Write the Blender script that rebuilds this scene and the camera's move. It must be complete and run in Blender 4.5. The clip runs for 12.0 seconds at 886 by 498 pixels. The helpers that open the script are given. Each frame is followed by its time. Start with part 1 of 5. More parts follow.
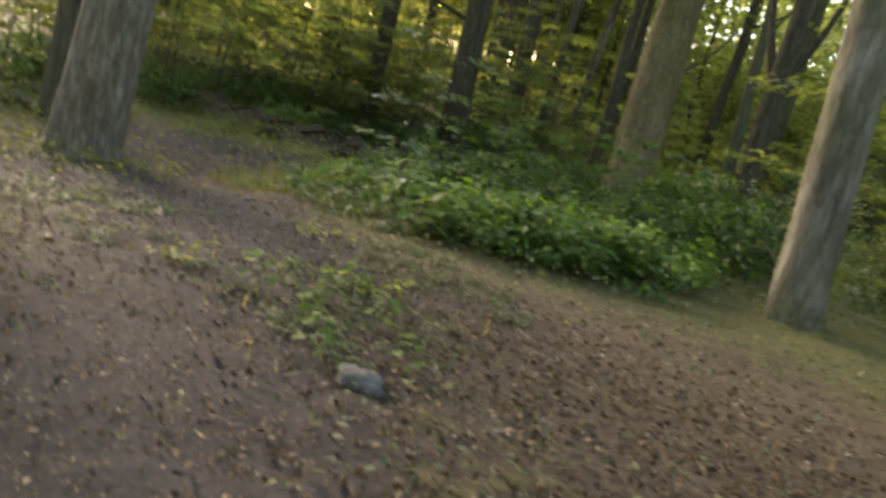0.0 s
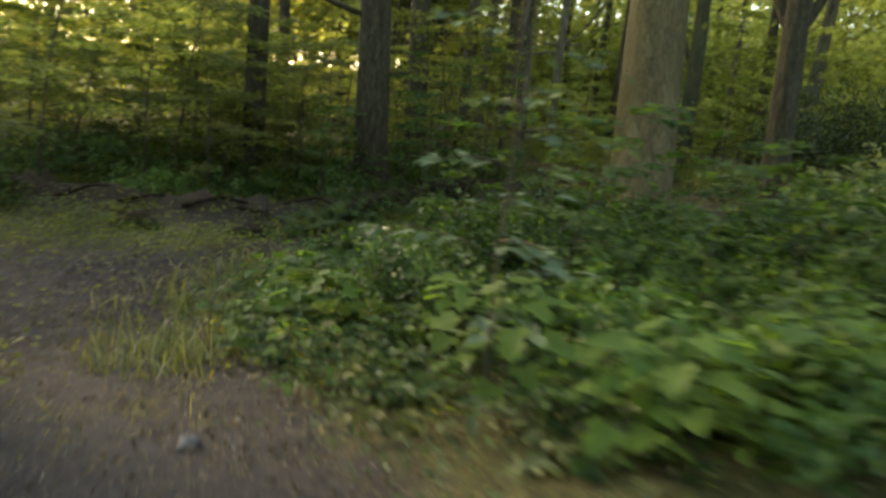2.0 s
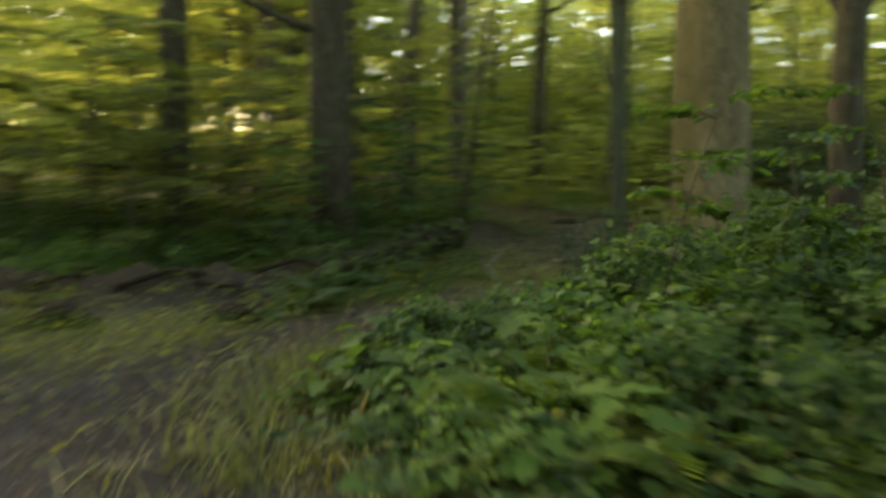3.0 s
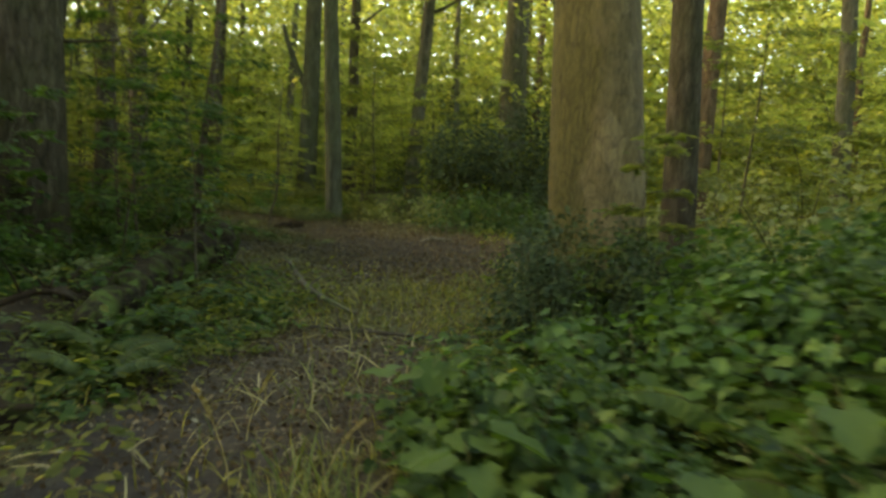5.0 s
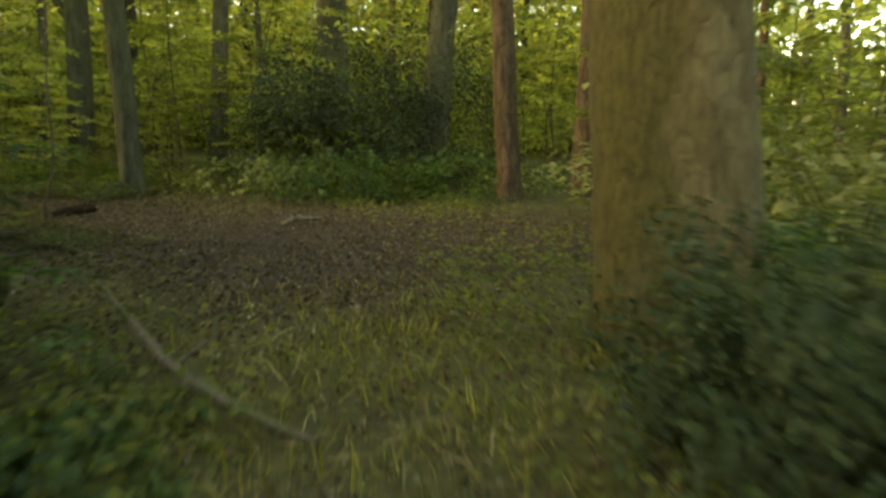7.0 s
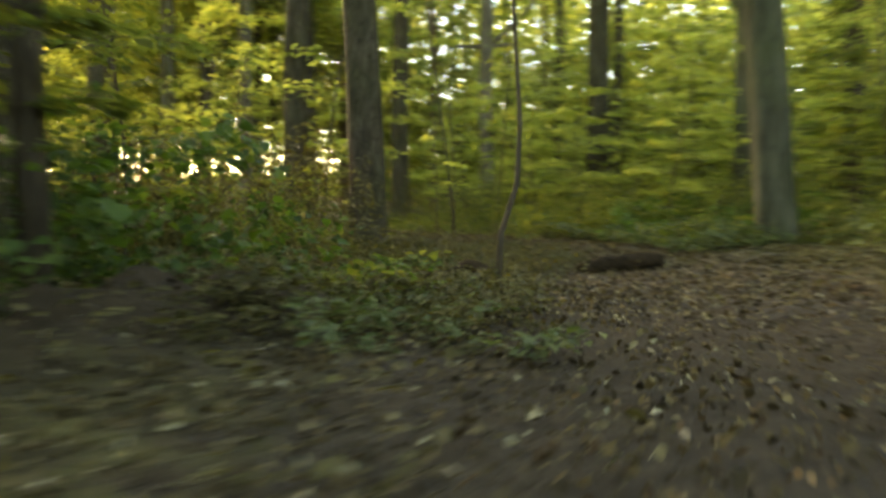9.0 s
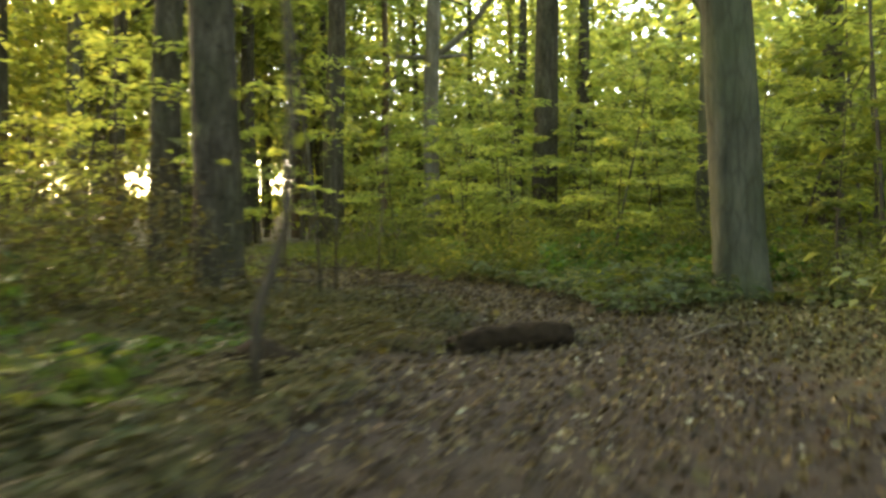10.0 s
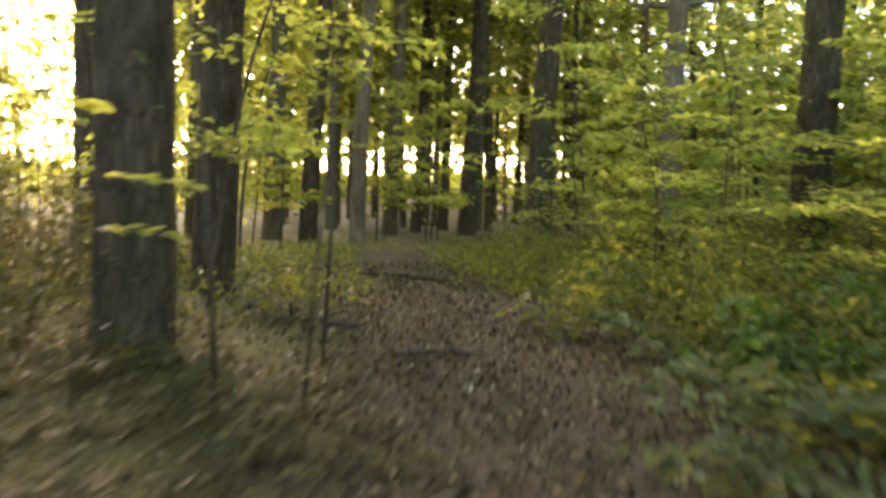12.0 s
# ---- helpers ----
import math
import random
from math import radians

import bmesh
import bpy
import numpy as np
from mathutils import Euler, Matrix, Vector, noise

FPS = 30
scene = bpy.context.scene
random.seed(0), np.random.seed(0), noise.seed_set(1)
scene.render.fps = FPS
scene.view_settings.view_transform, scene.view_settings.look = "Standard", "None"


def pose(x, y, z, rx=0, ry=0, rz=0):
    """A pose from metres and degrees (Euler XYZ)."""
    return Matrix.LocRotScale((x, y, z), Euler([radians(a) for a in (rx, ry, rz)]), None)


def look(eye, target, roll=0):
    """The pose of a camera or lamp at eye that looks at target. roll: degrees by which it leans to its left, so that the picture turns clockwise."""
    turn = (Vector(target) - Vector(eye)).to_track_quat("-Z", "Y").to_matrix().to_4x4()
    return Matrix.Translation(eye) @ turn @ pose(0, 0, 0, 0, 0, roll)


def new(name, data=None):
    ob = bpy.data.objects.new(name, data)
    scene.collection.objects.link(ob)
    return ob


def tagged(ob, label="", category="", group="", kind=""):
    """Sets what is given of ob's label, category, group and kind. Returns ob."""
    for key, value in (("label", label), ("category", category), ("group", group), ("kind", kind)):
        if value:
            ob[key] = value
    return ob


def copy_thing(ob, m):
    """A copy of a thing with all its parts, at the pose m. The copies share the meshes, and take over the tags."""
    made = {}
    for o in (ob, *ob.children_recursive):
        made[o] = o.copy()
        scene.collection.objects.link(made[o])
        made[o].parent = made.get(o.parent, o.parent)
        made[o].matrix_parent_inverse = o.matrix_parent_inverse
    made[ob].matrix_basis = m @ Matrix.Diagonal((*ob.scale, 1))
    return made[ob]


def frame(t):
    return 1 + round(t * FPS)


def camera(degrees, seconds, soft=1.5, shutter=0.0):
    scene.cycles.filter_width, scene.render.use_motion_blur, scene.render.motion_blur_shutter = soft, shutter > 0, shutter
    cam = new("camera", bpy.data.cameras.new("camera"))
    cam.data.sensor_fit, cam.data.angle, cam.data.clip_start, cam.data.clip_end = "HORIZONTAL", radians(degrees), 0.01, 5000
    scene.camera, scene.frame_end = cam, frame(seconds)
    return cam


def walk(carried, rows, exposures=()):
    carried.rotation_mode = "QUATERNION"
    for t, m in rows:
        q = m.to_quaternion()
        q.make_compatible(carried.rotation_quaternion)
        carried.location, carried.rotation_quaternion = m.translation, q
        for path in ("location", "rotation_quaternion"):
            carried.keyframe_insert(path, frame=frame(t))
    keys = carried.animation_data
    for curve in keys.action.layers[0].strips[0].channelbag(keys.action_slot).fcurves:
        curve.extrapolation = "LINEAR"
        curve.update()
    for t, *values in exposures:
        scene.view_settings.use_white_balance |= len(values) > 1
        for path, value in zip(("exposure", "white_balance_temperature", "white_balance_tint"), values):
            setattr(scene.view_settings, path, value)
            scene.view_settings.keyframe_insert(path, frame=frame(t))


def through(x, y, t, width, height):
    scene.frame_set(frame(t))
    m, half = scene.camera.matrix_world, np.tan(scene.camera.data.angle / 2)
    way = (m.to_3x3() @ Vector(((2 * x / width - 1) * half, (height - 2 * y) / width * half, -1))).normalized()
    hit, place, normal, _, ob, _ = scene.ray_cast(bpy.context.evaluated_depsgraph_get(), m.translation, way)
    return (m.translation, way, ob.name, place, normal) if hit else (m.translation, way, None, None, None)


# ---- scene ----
from collections import defaultdict

cam = camera(59.9, 12.0, soft=2.9, shutter=0.9)
PATH = [
    (0, (12.06, -5.602, 2.59), (10.607, -4.309, 2.123), 14.4),
    (0.3, (11.93, -5.474, 2.622), (10.392, -4.270, 2.189), 12.4),
    (0.5, (11.714, -5.163, 2.64), (10.067, -4.107, 2.225), 11.5),
    (0.8, (11.001, -4.904, 2.656), (9.364, -3.849, 2.2), 7.4),
    (1, (10.482, -4.901, 2.673), (8.903, -3.77, 2.195), 4.5),
    (1.3, (9.415, -4.738, 2.636), (8.004, -3.4, 2.172), 4.1),
    (1.5, (8.665, -4.482, 2.609), (7.332, -3.064, 2.151), 4.0),
    (2, (7.293, -3.675, 2.395), (6.076, -2.141, 1.987), 4.7),
    (2.5, (5.455, -3.203, 2.065), (4.319, -1.595, 1.716), 4.0),
    (2.8, (4.533, -2.919, 1.915), (3.455, -1.26, 1.625), 2.3),
    (3, (3.706, -2.506, 1.809), (2.758, -0.764, 1.555), 0.9),
    (3.2, (3.132, -2.245, 1.725), (2.395, -0.398, 1.511), -0.3),
    (3.5, (2.146, -2.028, 1.606), (1.764, -0.07, 1.455), -1.0),
    (3.7, (1.741, -1.831, 1.507), (1.477, 0.148, 1.398), -1.8),
    (5.3, (0.069, 0.098, 1.416), (0.125, 2.084, 1.191), 3.5),
    (5.5, (-0.099, 0.455, 1.387), (-0.011, 2.439, 1.154), 3.1),
    (6, (-0.546, 1.301, 1.326), (-0.34, 3.275, 1.073), 1.8),
    (6.5, (-0.895, 2.32, 1.355), (-0.416, 4.241, 1.072), -0.5),
    (7, (-0.818, 3.546, 1.436), (-0.275, 5.444, 1.115), 0.8),
    (7.5, (-0.374, 5.097, 1.404), (0.068, 7.024, 1.098), 1.8),
    (7.7, (-0.259, 5.754, 1.401), (0.05, 7.708, 1.102), 2.3),
    (9.3, (-0.408, 11.388, 0.504), (-1.701, 12.91, 0.403), -1.8),
    (9.5, (-0.554, 11.837, 0.565), (-1.738, 13.445, 0.471), -1.8),
    (10, (-0.815, 12.878, 0.689), (-1.974, 14.506, 0.62), -0.8),
    (10.5, (-0.983, 13.925, 0.741), (-2.276, 15.444, 0.598), 1.6),
    (11, (-1.182, 14.858, 0.795), (-2.629, 16.234, 0.672), 2.4),
    (11.5, (-1.542, 15.758, 0.81), (-3.131, 16.962, 0.65), 2.7),
    (12, (-2.118, 16.703, 0.916), (-3.79, 17.795, 0.798), 1.4),
]
walk(cam, [(t, look(eye, target, roll)) for t, eye, target, roll in PATH],
     [(0.0, 3.02, 7300, 20), (0.5, 2.97, 7400, 20), (1.0, 2.72, 6800, 18), (1.7, 2.88, 7200, 14), (2.5, 3.1, 8000, 9), (3.7, 3.04, 8500, 6), (5.5, 3.18, 9300, 6), (7.7, 3.32, 11000, 7), (9.3, 3.86, 8500, 11), (10.0, 3.9, 8200, 13), (11.0, 4.12, 8100, 17), (12.0, 4.06, 7800, 27)])

# ---- light: low sun through the trees, bright hazy sky ----
SUN_YAW, SUN_UP = 82.0, 20.0
world = bpy.data.worlds.new("sky")
scene.world = world
world.use_nodes = True
wn = world.node_tree
sky = wn.nodes.new("ShaderNodeTexSky")
sky.sky_type, sky.sun_disc = "NISHITA", False
sky.sun_elevation, sky.sun_rotation = radians(SUN_UP), radians(-SUN_YAW)
sky.air_density, sky.dust_density = 1.0, 1.0
wn.links.new(sky.outputs[0], wn.nodes["Background"].inputs[0])
wn.nodes["Background"].inputs[1].default_value = 0.15
sun = new("sun", bpy.data.lights.new("sun", "SUN"))
sun.data.energy, sun.data.angle, sun.data.color = 2.1, radians(26), (1.0, 0.85, 0.62)
sd = Vector((-math.sin(radians(SUN_YAW)) * math.cos(radians(SUN_UP)), math.cos(radians(SUN_YAW)) * math.cos(radians(SUN_UP)), math.sin(radians(SUN_UP))))
sun.matrix_world = look(sd * 60, (0, 0, 0))

rng = np.random.default_rng(11)


# ---- materials ----
def material(name, rough=0.8):
    m = bpy.data.materials.new(name)
    m.use_nodes = True
    nt = m.node_tree
    b = nt.nodes["Principled BSDF"]
    b.inputs["Roughness"].default_value = rough
    b.inputs["Specular IOR Level"].default_value = 0.3
    return m, nt, b


def node(nt, kind, **values):
    n = nt.nodes.new(kind)
    for key, v in values.items():
        n.inputs[key].default_value = v
    return n


def coords(nt, scale=(1, 1, 1)):
    g = nt.nodes.new("ShaderNodeTexCoord")
    mp = node(nt, "ShaderNodeMapping", Scale=scale)
    nt.links.new(g.outputs["Object"], mp.inputs["Vector"])
    return mp.outputs[0]


def ramp(nt, fac, stops):
    r = nt.nodes.new("ShaderNodeValToRGB")
    el = r.color_ramp.elements
    while len(el) < len(stops):
        el.new(0.5)
    for e, (p, c) in zip(el, stops):
        e.position, e.color = p, (*c, 1)
    nt.links.new(fac, r.inputs[0])
    return r.outputs[0]


def mixed(nt, fac, a, b, how="MIX"):
    m = nt.nodes.new("ShaderNodeMix")
    m.data_type, m.blend_type = "RGBA", how
    for sock, v in ((m.inputs[0], fac), (m.inputs[6], a), (m.inputs[7], b)):
        if hasattr(v, "is_linked"):
            nt.links.new(v, sock)
        elif isinstance(v, (int, float)):
            sock.default_value = v
        else:
            sock.default_value = (*v, 1)
    return m.outputs[2]


def noise_of(nt, vec, scale, detail=4.0, rough=0.6):
    n = node(nt, "ShaderNodeTexNoise", Scale=scale, Detail=detail, Roughness=rough)
    nt.links.new(vec, n.inputs["Vector"])
    return n.outputs["Fac"]


def bumped(nt, b, height, strength, distance):
    n = node(nt, "ShaderNodeBump", Strength=strength, Distance=distance)
    nt.links.new(height, n.inputs["Height"])
    nt.links.new(n.outputs[0], b.inputs["Normal"])


def bark_material(name, dark, mid, light, moss=0.35, plate=9.0, depth=0.02, crackle=0.6):
    m, nt, b = material(name, 0.95)
    b.inputs["Specular IOR Level"].default_value = 0.12
    v = coords(nt, (1, 1, 0.22))
    w = coords(nt)
    grain = noise_of(nt, v, plate, 6, 0.65)
    vor = node(nt, "ShaderNodeTexVoronoi", Scale=plate * 1.6)
    vor.feature = "DISTANCE_TO_EDGE"
    nt.links.new(v, vor.inputs["Vector"])
    big = noise_of(nt, w, 1.1, 3)
    col = ramp(nt, grain, [(0.3, dark), (0.5, mid), (0.72, light)])
    patch = ramp(nt, big, [(0.42, (0, 0, 0)), (0.62, (1, 1, 1))])
    green = mixed(nt, 0.5, col, (0.07, 0.085, 0.03))
    col = mixed(nt, moss, col, mixed(nt, patch, col, green))
    crack = ramp(nt, vor.outputs["Distance"], [(0.0, (0.35, 0.35, 0.35)), (0.12, (1, 1, 1))])
    col = mixed(nt, crackle, col, crack, "MULTIPLY")
    nt.links.new(col, b.inputs["Base Color"])
    h = mixed(nt, 0.5, grain, crack)
    bumped(nt, b, h, 0.9, depth)
    return m


def leaf_material(name, stops, through=0.45, gloss=0.5, warm=(1.25, 1.15, 0.5)):
    """A leaf: a reflecting side and light that comes through, its colour varied from leaf to leaf."""
    m, nt, b = material(name, gloss)
    b.inputs["Specular IOR Level"].default_value = 0.18
    geo = nt.nodes.new("ShaderNodeNewGeometry")
    col = ramp(nt, geo.outputs["Random Per Island"], stops)
    info = nt.nodes.new("ShaderNodeObjectInfo")
    vary = ramp(nt, info.outputs["Random"], [(0.0, (0.75, 0.8, 0.75)), (1.0, (1.2, 1.15, 1.1))])
    col = mixed(nt, 1.0, col, vary, "MULTIPLY")
    spots = noise_of(nt, coords(nt), 9, 3)
    col = mixed(nt, 0.5, col, ramp(nt, spots, [(0.35, (0.55, 0.6, 0.5)), (0.65, (1.15, 1.1, 1.0))]), "MULTIPLY")
    nt.links.new(col, b.inputs["Base Color"])
    tr = nt.nodes.new("ShaderNodeBsdfTranslucent")
    nt.links.new(mixed(nt, 1.0, col, warm, "MULTIPLY"), tr.inputs["Color"])
    mix = node(nt, "ShaderNodeMixShader", Fac=through)
    nt.links.new(b.outputs[0], mix.inputs[1])
    nt.links.new(tr.outputs[0], mix.inputs[2])
    nt.links.new(mix.outputs[0], nt.nodes["Material Output"].inputs[0])
    return m


def wood_material(name, dark, light, moss=0.0, grain=(4, 4, 1)):
    m, nt, b = material(name, 0.95)
    b.inputs["Specular IOR Level"].default_value = 0.1
    v = coords(nt, grain)
    g = noise_of(nt, v, 5, 6)
    col = ramp(nt, g, [(0.3, dark), (0.7, light)])
    if moss:
        p = ramp(nt, noise_of(nt, coords(nt), 4, 4), [(0.5 - moss / 4, (0, 0, 0)), (0.62, (1, 1, 1))])
        col = mixed(nt, p, col, (0.06, 0.085, 0.02))
    nt.links.new(col, b.inputs["Base Color"])
    bumped(nt, b, g, 0.8, 0.02)
    return m


BARK_GREY = bark_material("bark_grey", (0.042, 0.036, 0.022), (0.095, 0.084, 0.054), (0.165, 0.147, 0.1), 0.7, 10, 0.012, 0.35)
BARK_STREAK = bark_material("bark_streaked", (0.08, 0.063, 0.04), (0.17, 0.14, 0.098), (0.36, 0.305, 0.23), 0.5, 11, 0.03, 0.3)
BARK_BEECH = bark_material("bark_smooth_green", (0.034, 0.034, 0.02), (0.064, 0.063, 0.038), (0.115, 0.11, 0.07), 0.8, 8, 0.012, 0.3)
BARK_DARK = bark_material("bark_dark", (0.026, 0.021, 0.013), (0.058, 0.047, 0.03), (0.115, 0.094, 0.062), 0.5, 12, 0.02)


def flaky_bark(name):
    """Tan bark that comes away in flat scales, with dark scars between them and a shaded side tinted algal olive."""
    m, nt, b = material(name, 0.9)
    v, w = coords(nt, (1, 1, 0.45)), coords(nt)
    warp = nt.nodes.new("ShaderNodeVectorMath")
    warp.operation = "MULTIPLY_ADD"
    jig = node(nt, "ShaderNodeTexNoise", Scale=6.0, Detail=3.0)
    nt.links.new(v, jig.inputs["Vector"])
    nt.links.new(jig.outputs["Color"], warp.inputs[0])
    warp.inputs[1].default_value = (0.22, 0.22, 0.22)
    nt.links.new(v, warp.inputs[2])
    cell = node(nt, "ShaderNodeTexVoronoi", Scale=7.0)
    edge = node(nt, "ShaderNodeTexVoronoi", Scale=7.0)
    edge.feature = "DISTANCE_TO_EDGE"
    for n in (cell, edge):
        nt.links.new(warp.outputs[0], n.inputs["Vector"])
    fine = noise_of(nt, coords(nt, (1, 1, 0.3)), 26, 6, 0.7)
    big = noise_of(nt, coords(nt, (1, 1, 0.35)), 2.2, 5, 0.65)
    flake = ramp(nt, cell.outputs["Color"], [(0.1, (0.06, 0.046, 0.018)), (0.5, (0.125, 0.096, 0.04)), (0.9, (0.25, 0.195, 0.1))])
    col = mixed(nt, 0.68, flake, ramp(nt, fine, [(0.3, (0.05, 0.037, 0.015)), (0.7, (0.21, 0.16, 0.068))]))
    # algal olive tint, darkened to put shade on the weather side
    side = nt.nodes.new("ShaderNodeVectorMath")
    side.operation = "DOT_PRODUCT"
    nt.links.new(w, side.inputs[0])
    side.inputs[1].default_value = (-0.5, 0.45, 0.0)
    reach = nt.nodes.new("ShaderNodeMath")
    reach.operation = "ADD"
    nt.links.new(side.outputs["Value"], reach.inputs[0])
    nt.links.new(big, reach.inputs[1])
    algae_shade = ramp(nt, reach.outputs[0], [(0.34, (0, 0, 0)), (0.6, (0.9, 0.9, 0.9))])
    col = mixed(nt, algae_shade, col, ramp(nt, fine, [(0.3, (0.034, 0.029, 0.006)), (0.7, (0.1, 0.083, 0.018))]))
    rim = ramp(nt, edge.outputs["Distance"], [(0.0, (0.45, 0.42, 0.4)), (0.07, (1, 1, 1))])
    col = mixed(nt, 0.4, col, rim, "MULTIPLY")
    split = node(nt, "ShaderNodeTexVoronoi", Scale=3.4)
    split.feature = "DISTANCE_TO_EDGE"
    nt.links.new(warp.outputs[0], split.inputs["Vector"])
    crack = mixed(nt, ramp(nt, big, [(0.45, (1, 1, 1)), (0.6, (0, 0, 0))]), (1, 1, 1), ramp(nt, split.outputs["Distance"], [(0.0, (0.2, 0.17, 0.15)), (0.035, (1, 1, 1))]))
    col = mixed(nt, 0.4, col, crack, "MULTIPLY")
    nt.links.new(col, b.inputs["Base Color"])
    bumped(nt, b, mixed(nt, 0.4, mixed(nt, 0.5, rim, cell.outputs["Color"]), fine), 1.0, 0.03)
    return m


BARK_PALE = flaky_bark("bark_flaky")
BARK_PINE = bark_material("bark_pine", (0.05, 0.033, 0.02), (0.11, 0.072, 0.041), (0.2, 0.13, 0.075), 0.3, 9, 0.03)
# lighter tan bark for far trunks, distance haze put into its colour
BARK_HAZED = bark_material("bark_hazed", (0.07, 0.06, 0.042), (0.14, 0.12, 0.085), (0.22, 0.195, 0.145), 0.4, 8, 0.01, 0.3)
BARK_BIRCH = bark_material("bark_smooth", (0.06, 0.053, 0.036), (0.135, 0.124, 0.09), (0.27, 0.25, 0.195), 0.9, 7, 0.014, 0.4)
TWIG = wood_material("twig_wood", (0.04, 0.032, 0.022), (0.11, 0.09, 0.06))
DEADWOOD = wood_material("dead_wood", (0.085, 0.07, 0.046), (0.2, 0.165, 0.11))
GREYWOOD = wood_material("weathered_wood", (0.06, 0.05, 0.034), (0.16, 0.135, 0.095), 0.08)
MOSSWOOD = wood_material("mossy_wood", (0.008, 0.006, 0.004), (0.038, 0.028, 0.015), 0.1, (2, 2, 2))
DARKWOOD = wood_material("wet_wood", (0.009, 0.006, 0.003), (0.036, 0.024, 0.013), 0.0, (2, 2, 3))
ROTTEN = wood_material("rotten_wood", (0.012, 0.008, 0.005), (0.045, 0.03, 0.018), 0.15, (2, 2, 3))
STEM = wood_material("green_stem", (0.05, 0.05, 0.02), (0.12, 0.12, 0.05))

LEAF_BUSH = leaf_material("bush_leaf", [(0.0, (0.032, 0.06, 0.022)), (0.5, (0.06, 0.108, 0.033)), (0.85, (0.095, 0.155, 0.042)), (1.0, (0.15, 0.2, 0.065))], 0.5, 0.5, (1.1, 1.2, 0.5))
LEAF_BRIGHT = leaf_material("bright_leaf", [(0.0, (0.06, 0.115, 0.033)), (0.6, (0.095, 0.175, 0.046)), (1.0, (0.165, 0.24, 0.075))], 0.5, 0.5, (1.1, 1.2, 0.5))
LEAF_FRESH = leaf_material("fresh_leaf", [(0.0, (0.085, 0.15, 0.036)), (0.6, (0.125, 0.205, 0.046)), (1.0, (0.2, 0.27, 0.08))], 0.55, 0.5, (1.25, 1.3, 0.5))
LEAF_MAPLE = leaf_material("maple_leaf", [(0.0, (0.09, 0.135, 0.065)), (1.0, (0.17, 0.215, 0.12))], 0.3, 0.4, (1.1, 1.15, 0.8))
LEAF_TREE = leaf_material("tree_leaf", [(0.0, (0.125, 0.156, 0.055)), (0.5, (0.212, 0.236, 0.082)), (0.86, (0.295, 0.3, 0.102)), (1.0, (0.36, 0.33, 0.11))], 0.72, 0.5, (2.0, 1.98, 1.15))
LEAF_GREEN = leaf_material("understory_leaf", [(0.0, (0.076, 0.1, 0.03)), (0.6, (0.125, 0.146, 0.042)), (1.0, (0.185, 0.188, 0.056))], 0.6, 0.45, (1.75, 1.68, 0.9))
LEAF_DIM = leaf_material("herb_leaf", [(0.0, (0.06, 0.085, 0.036)), (0.6, (0.1, 0.128, 0.054)), (1.0, (0.17, 0.19, 0.085))], 0.4, 0.5, (1.3, 1.35, 0.8))
LEAF_PALE = leaf_material("pale_leaf", [(0.0, (0.125, 0.15, 0.055)), (0.6, (0.195, 0.215, 0.08)), (1.0, (0.28, 0.29, 0.115))], 0.4, 0.4, (1.5, 1.5, 0.9))
LEAF_OLIVE = leaf_material("olive_leaf", [(0.0, (0.048, 0.045, 0.02)), (0.6, (0.09, 0.085, 0.034)), (1.0, (0.142, 0.132, 0.056))], 0.4, 0.6, (1.4, 1.3, 0.7))
LEAF_HOLLY = leaf_material("holly_leaf", [(0.0, (0.022, 0.04, 0.018)), (0.7, (0.045, 0.072, 0.03)), (1.0, (0.085, 0.11, 0.045))], 0.2, 0.65)
LEAF_DRY = leaf_material("dry_leaf", [(0.0, (0.04, 0.023, 0.011)), (0.5, (0.1, 0.059, 0.027)), (0.78, (0.19, 0.122, 0.06)), (0.92, (0.27, 0.2, 0.13)), (1.0, (0.34, 0.29, 0.22))], 0.12, 0.7, (1.1, 0.9, 0.7))
LEAF_MOULD = leaf_material("mouldering_leaf", [(0.0, (0.024, 0.016, 0.007)), (0.5, (0.066, 0.045, 0.019)), (0.8, (0.14, 0.1, 0.046)), (0.93, (0.25, 0.2, 0.11)), (1.0, (0.42, 0.38, 0.28))], 0.1, 0.7, (1.1, 0.95, 0.7))
LEAF_BROAD = leaf_material("broad_leaf", [(0.0, (0.06, 0.105, 0.028)), (1.0, (0.11, 0.17, 0.042))], 0.45, 0.5, (1.1, 1.2, 0.5))
# darker copy of the fern leaf, the shade put into its colour
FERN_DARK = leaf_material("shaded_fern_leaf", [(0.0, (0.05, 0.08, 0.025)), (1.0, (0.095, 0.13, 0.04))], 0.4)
GRASS = leaf_material("grass_blade", [(0.0, (0.05, 0.062, 0.014)), (0.55, (0.19, 0.185, 0.032)), (0.9, (0.36, 0.32, 0.06)), (1.0, (0.48, 0.42, 0.16))], 0.4)
GRASS_PALE = leaf_material("pale_grass_blade", [(0.0, (0.06, 0.085, 0.026)), (0.6, (0.13, 0.155, 0.05)), (1.0, (0.25, 0.26, 0.11))], 0.4)
STRAW = leaf_material("dry_grass", [(0.0, (0.2, 0.16, 0.07)), (1.0, (0.45, 0.38, 0.2))], 0.25)
FERN = leaf_material("fern_leaf", [(0.0, (0.085, 0.14, 0.035)), (1.0, (0.165, 0.225, 0.055))], 0.55)


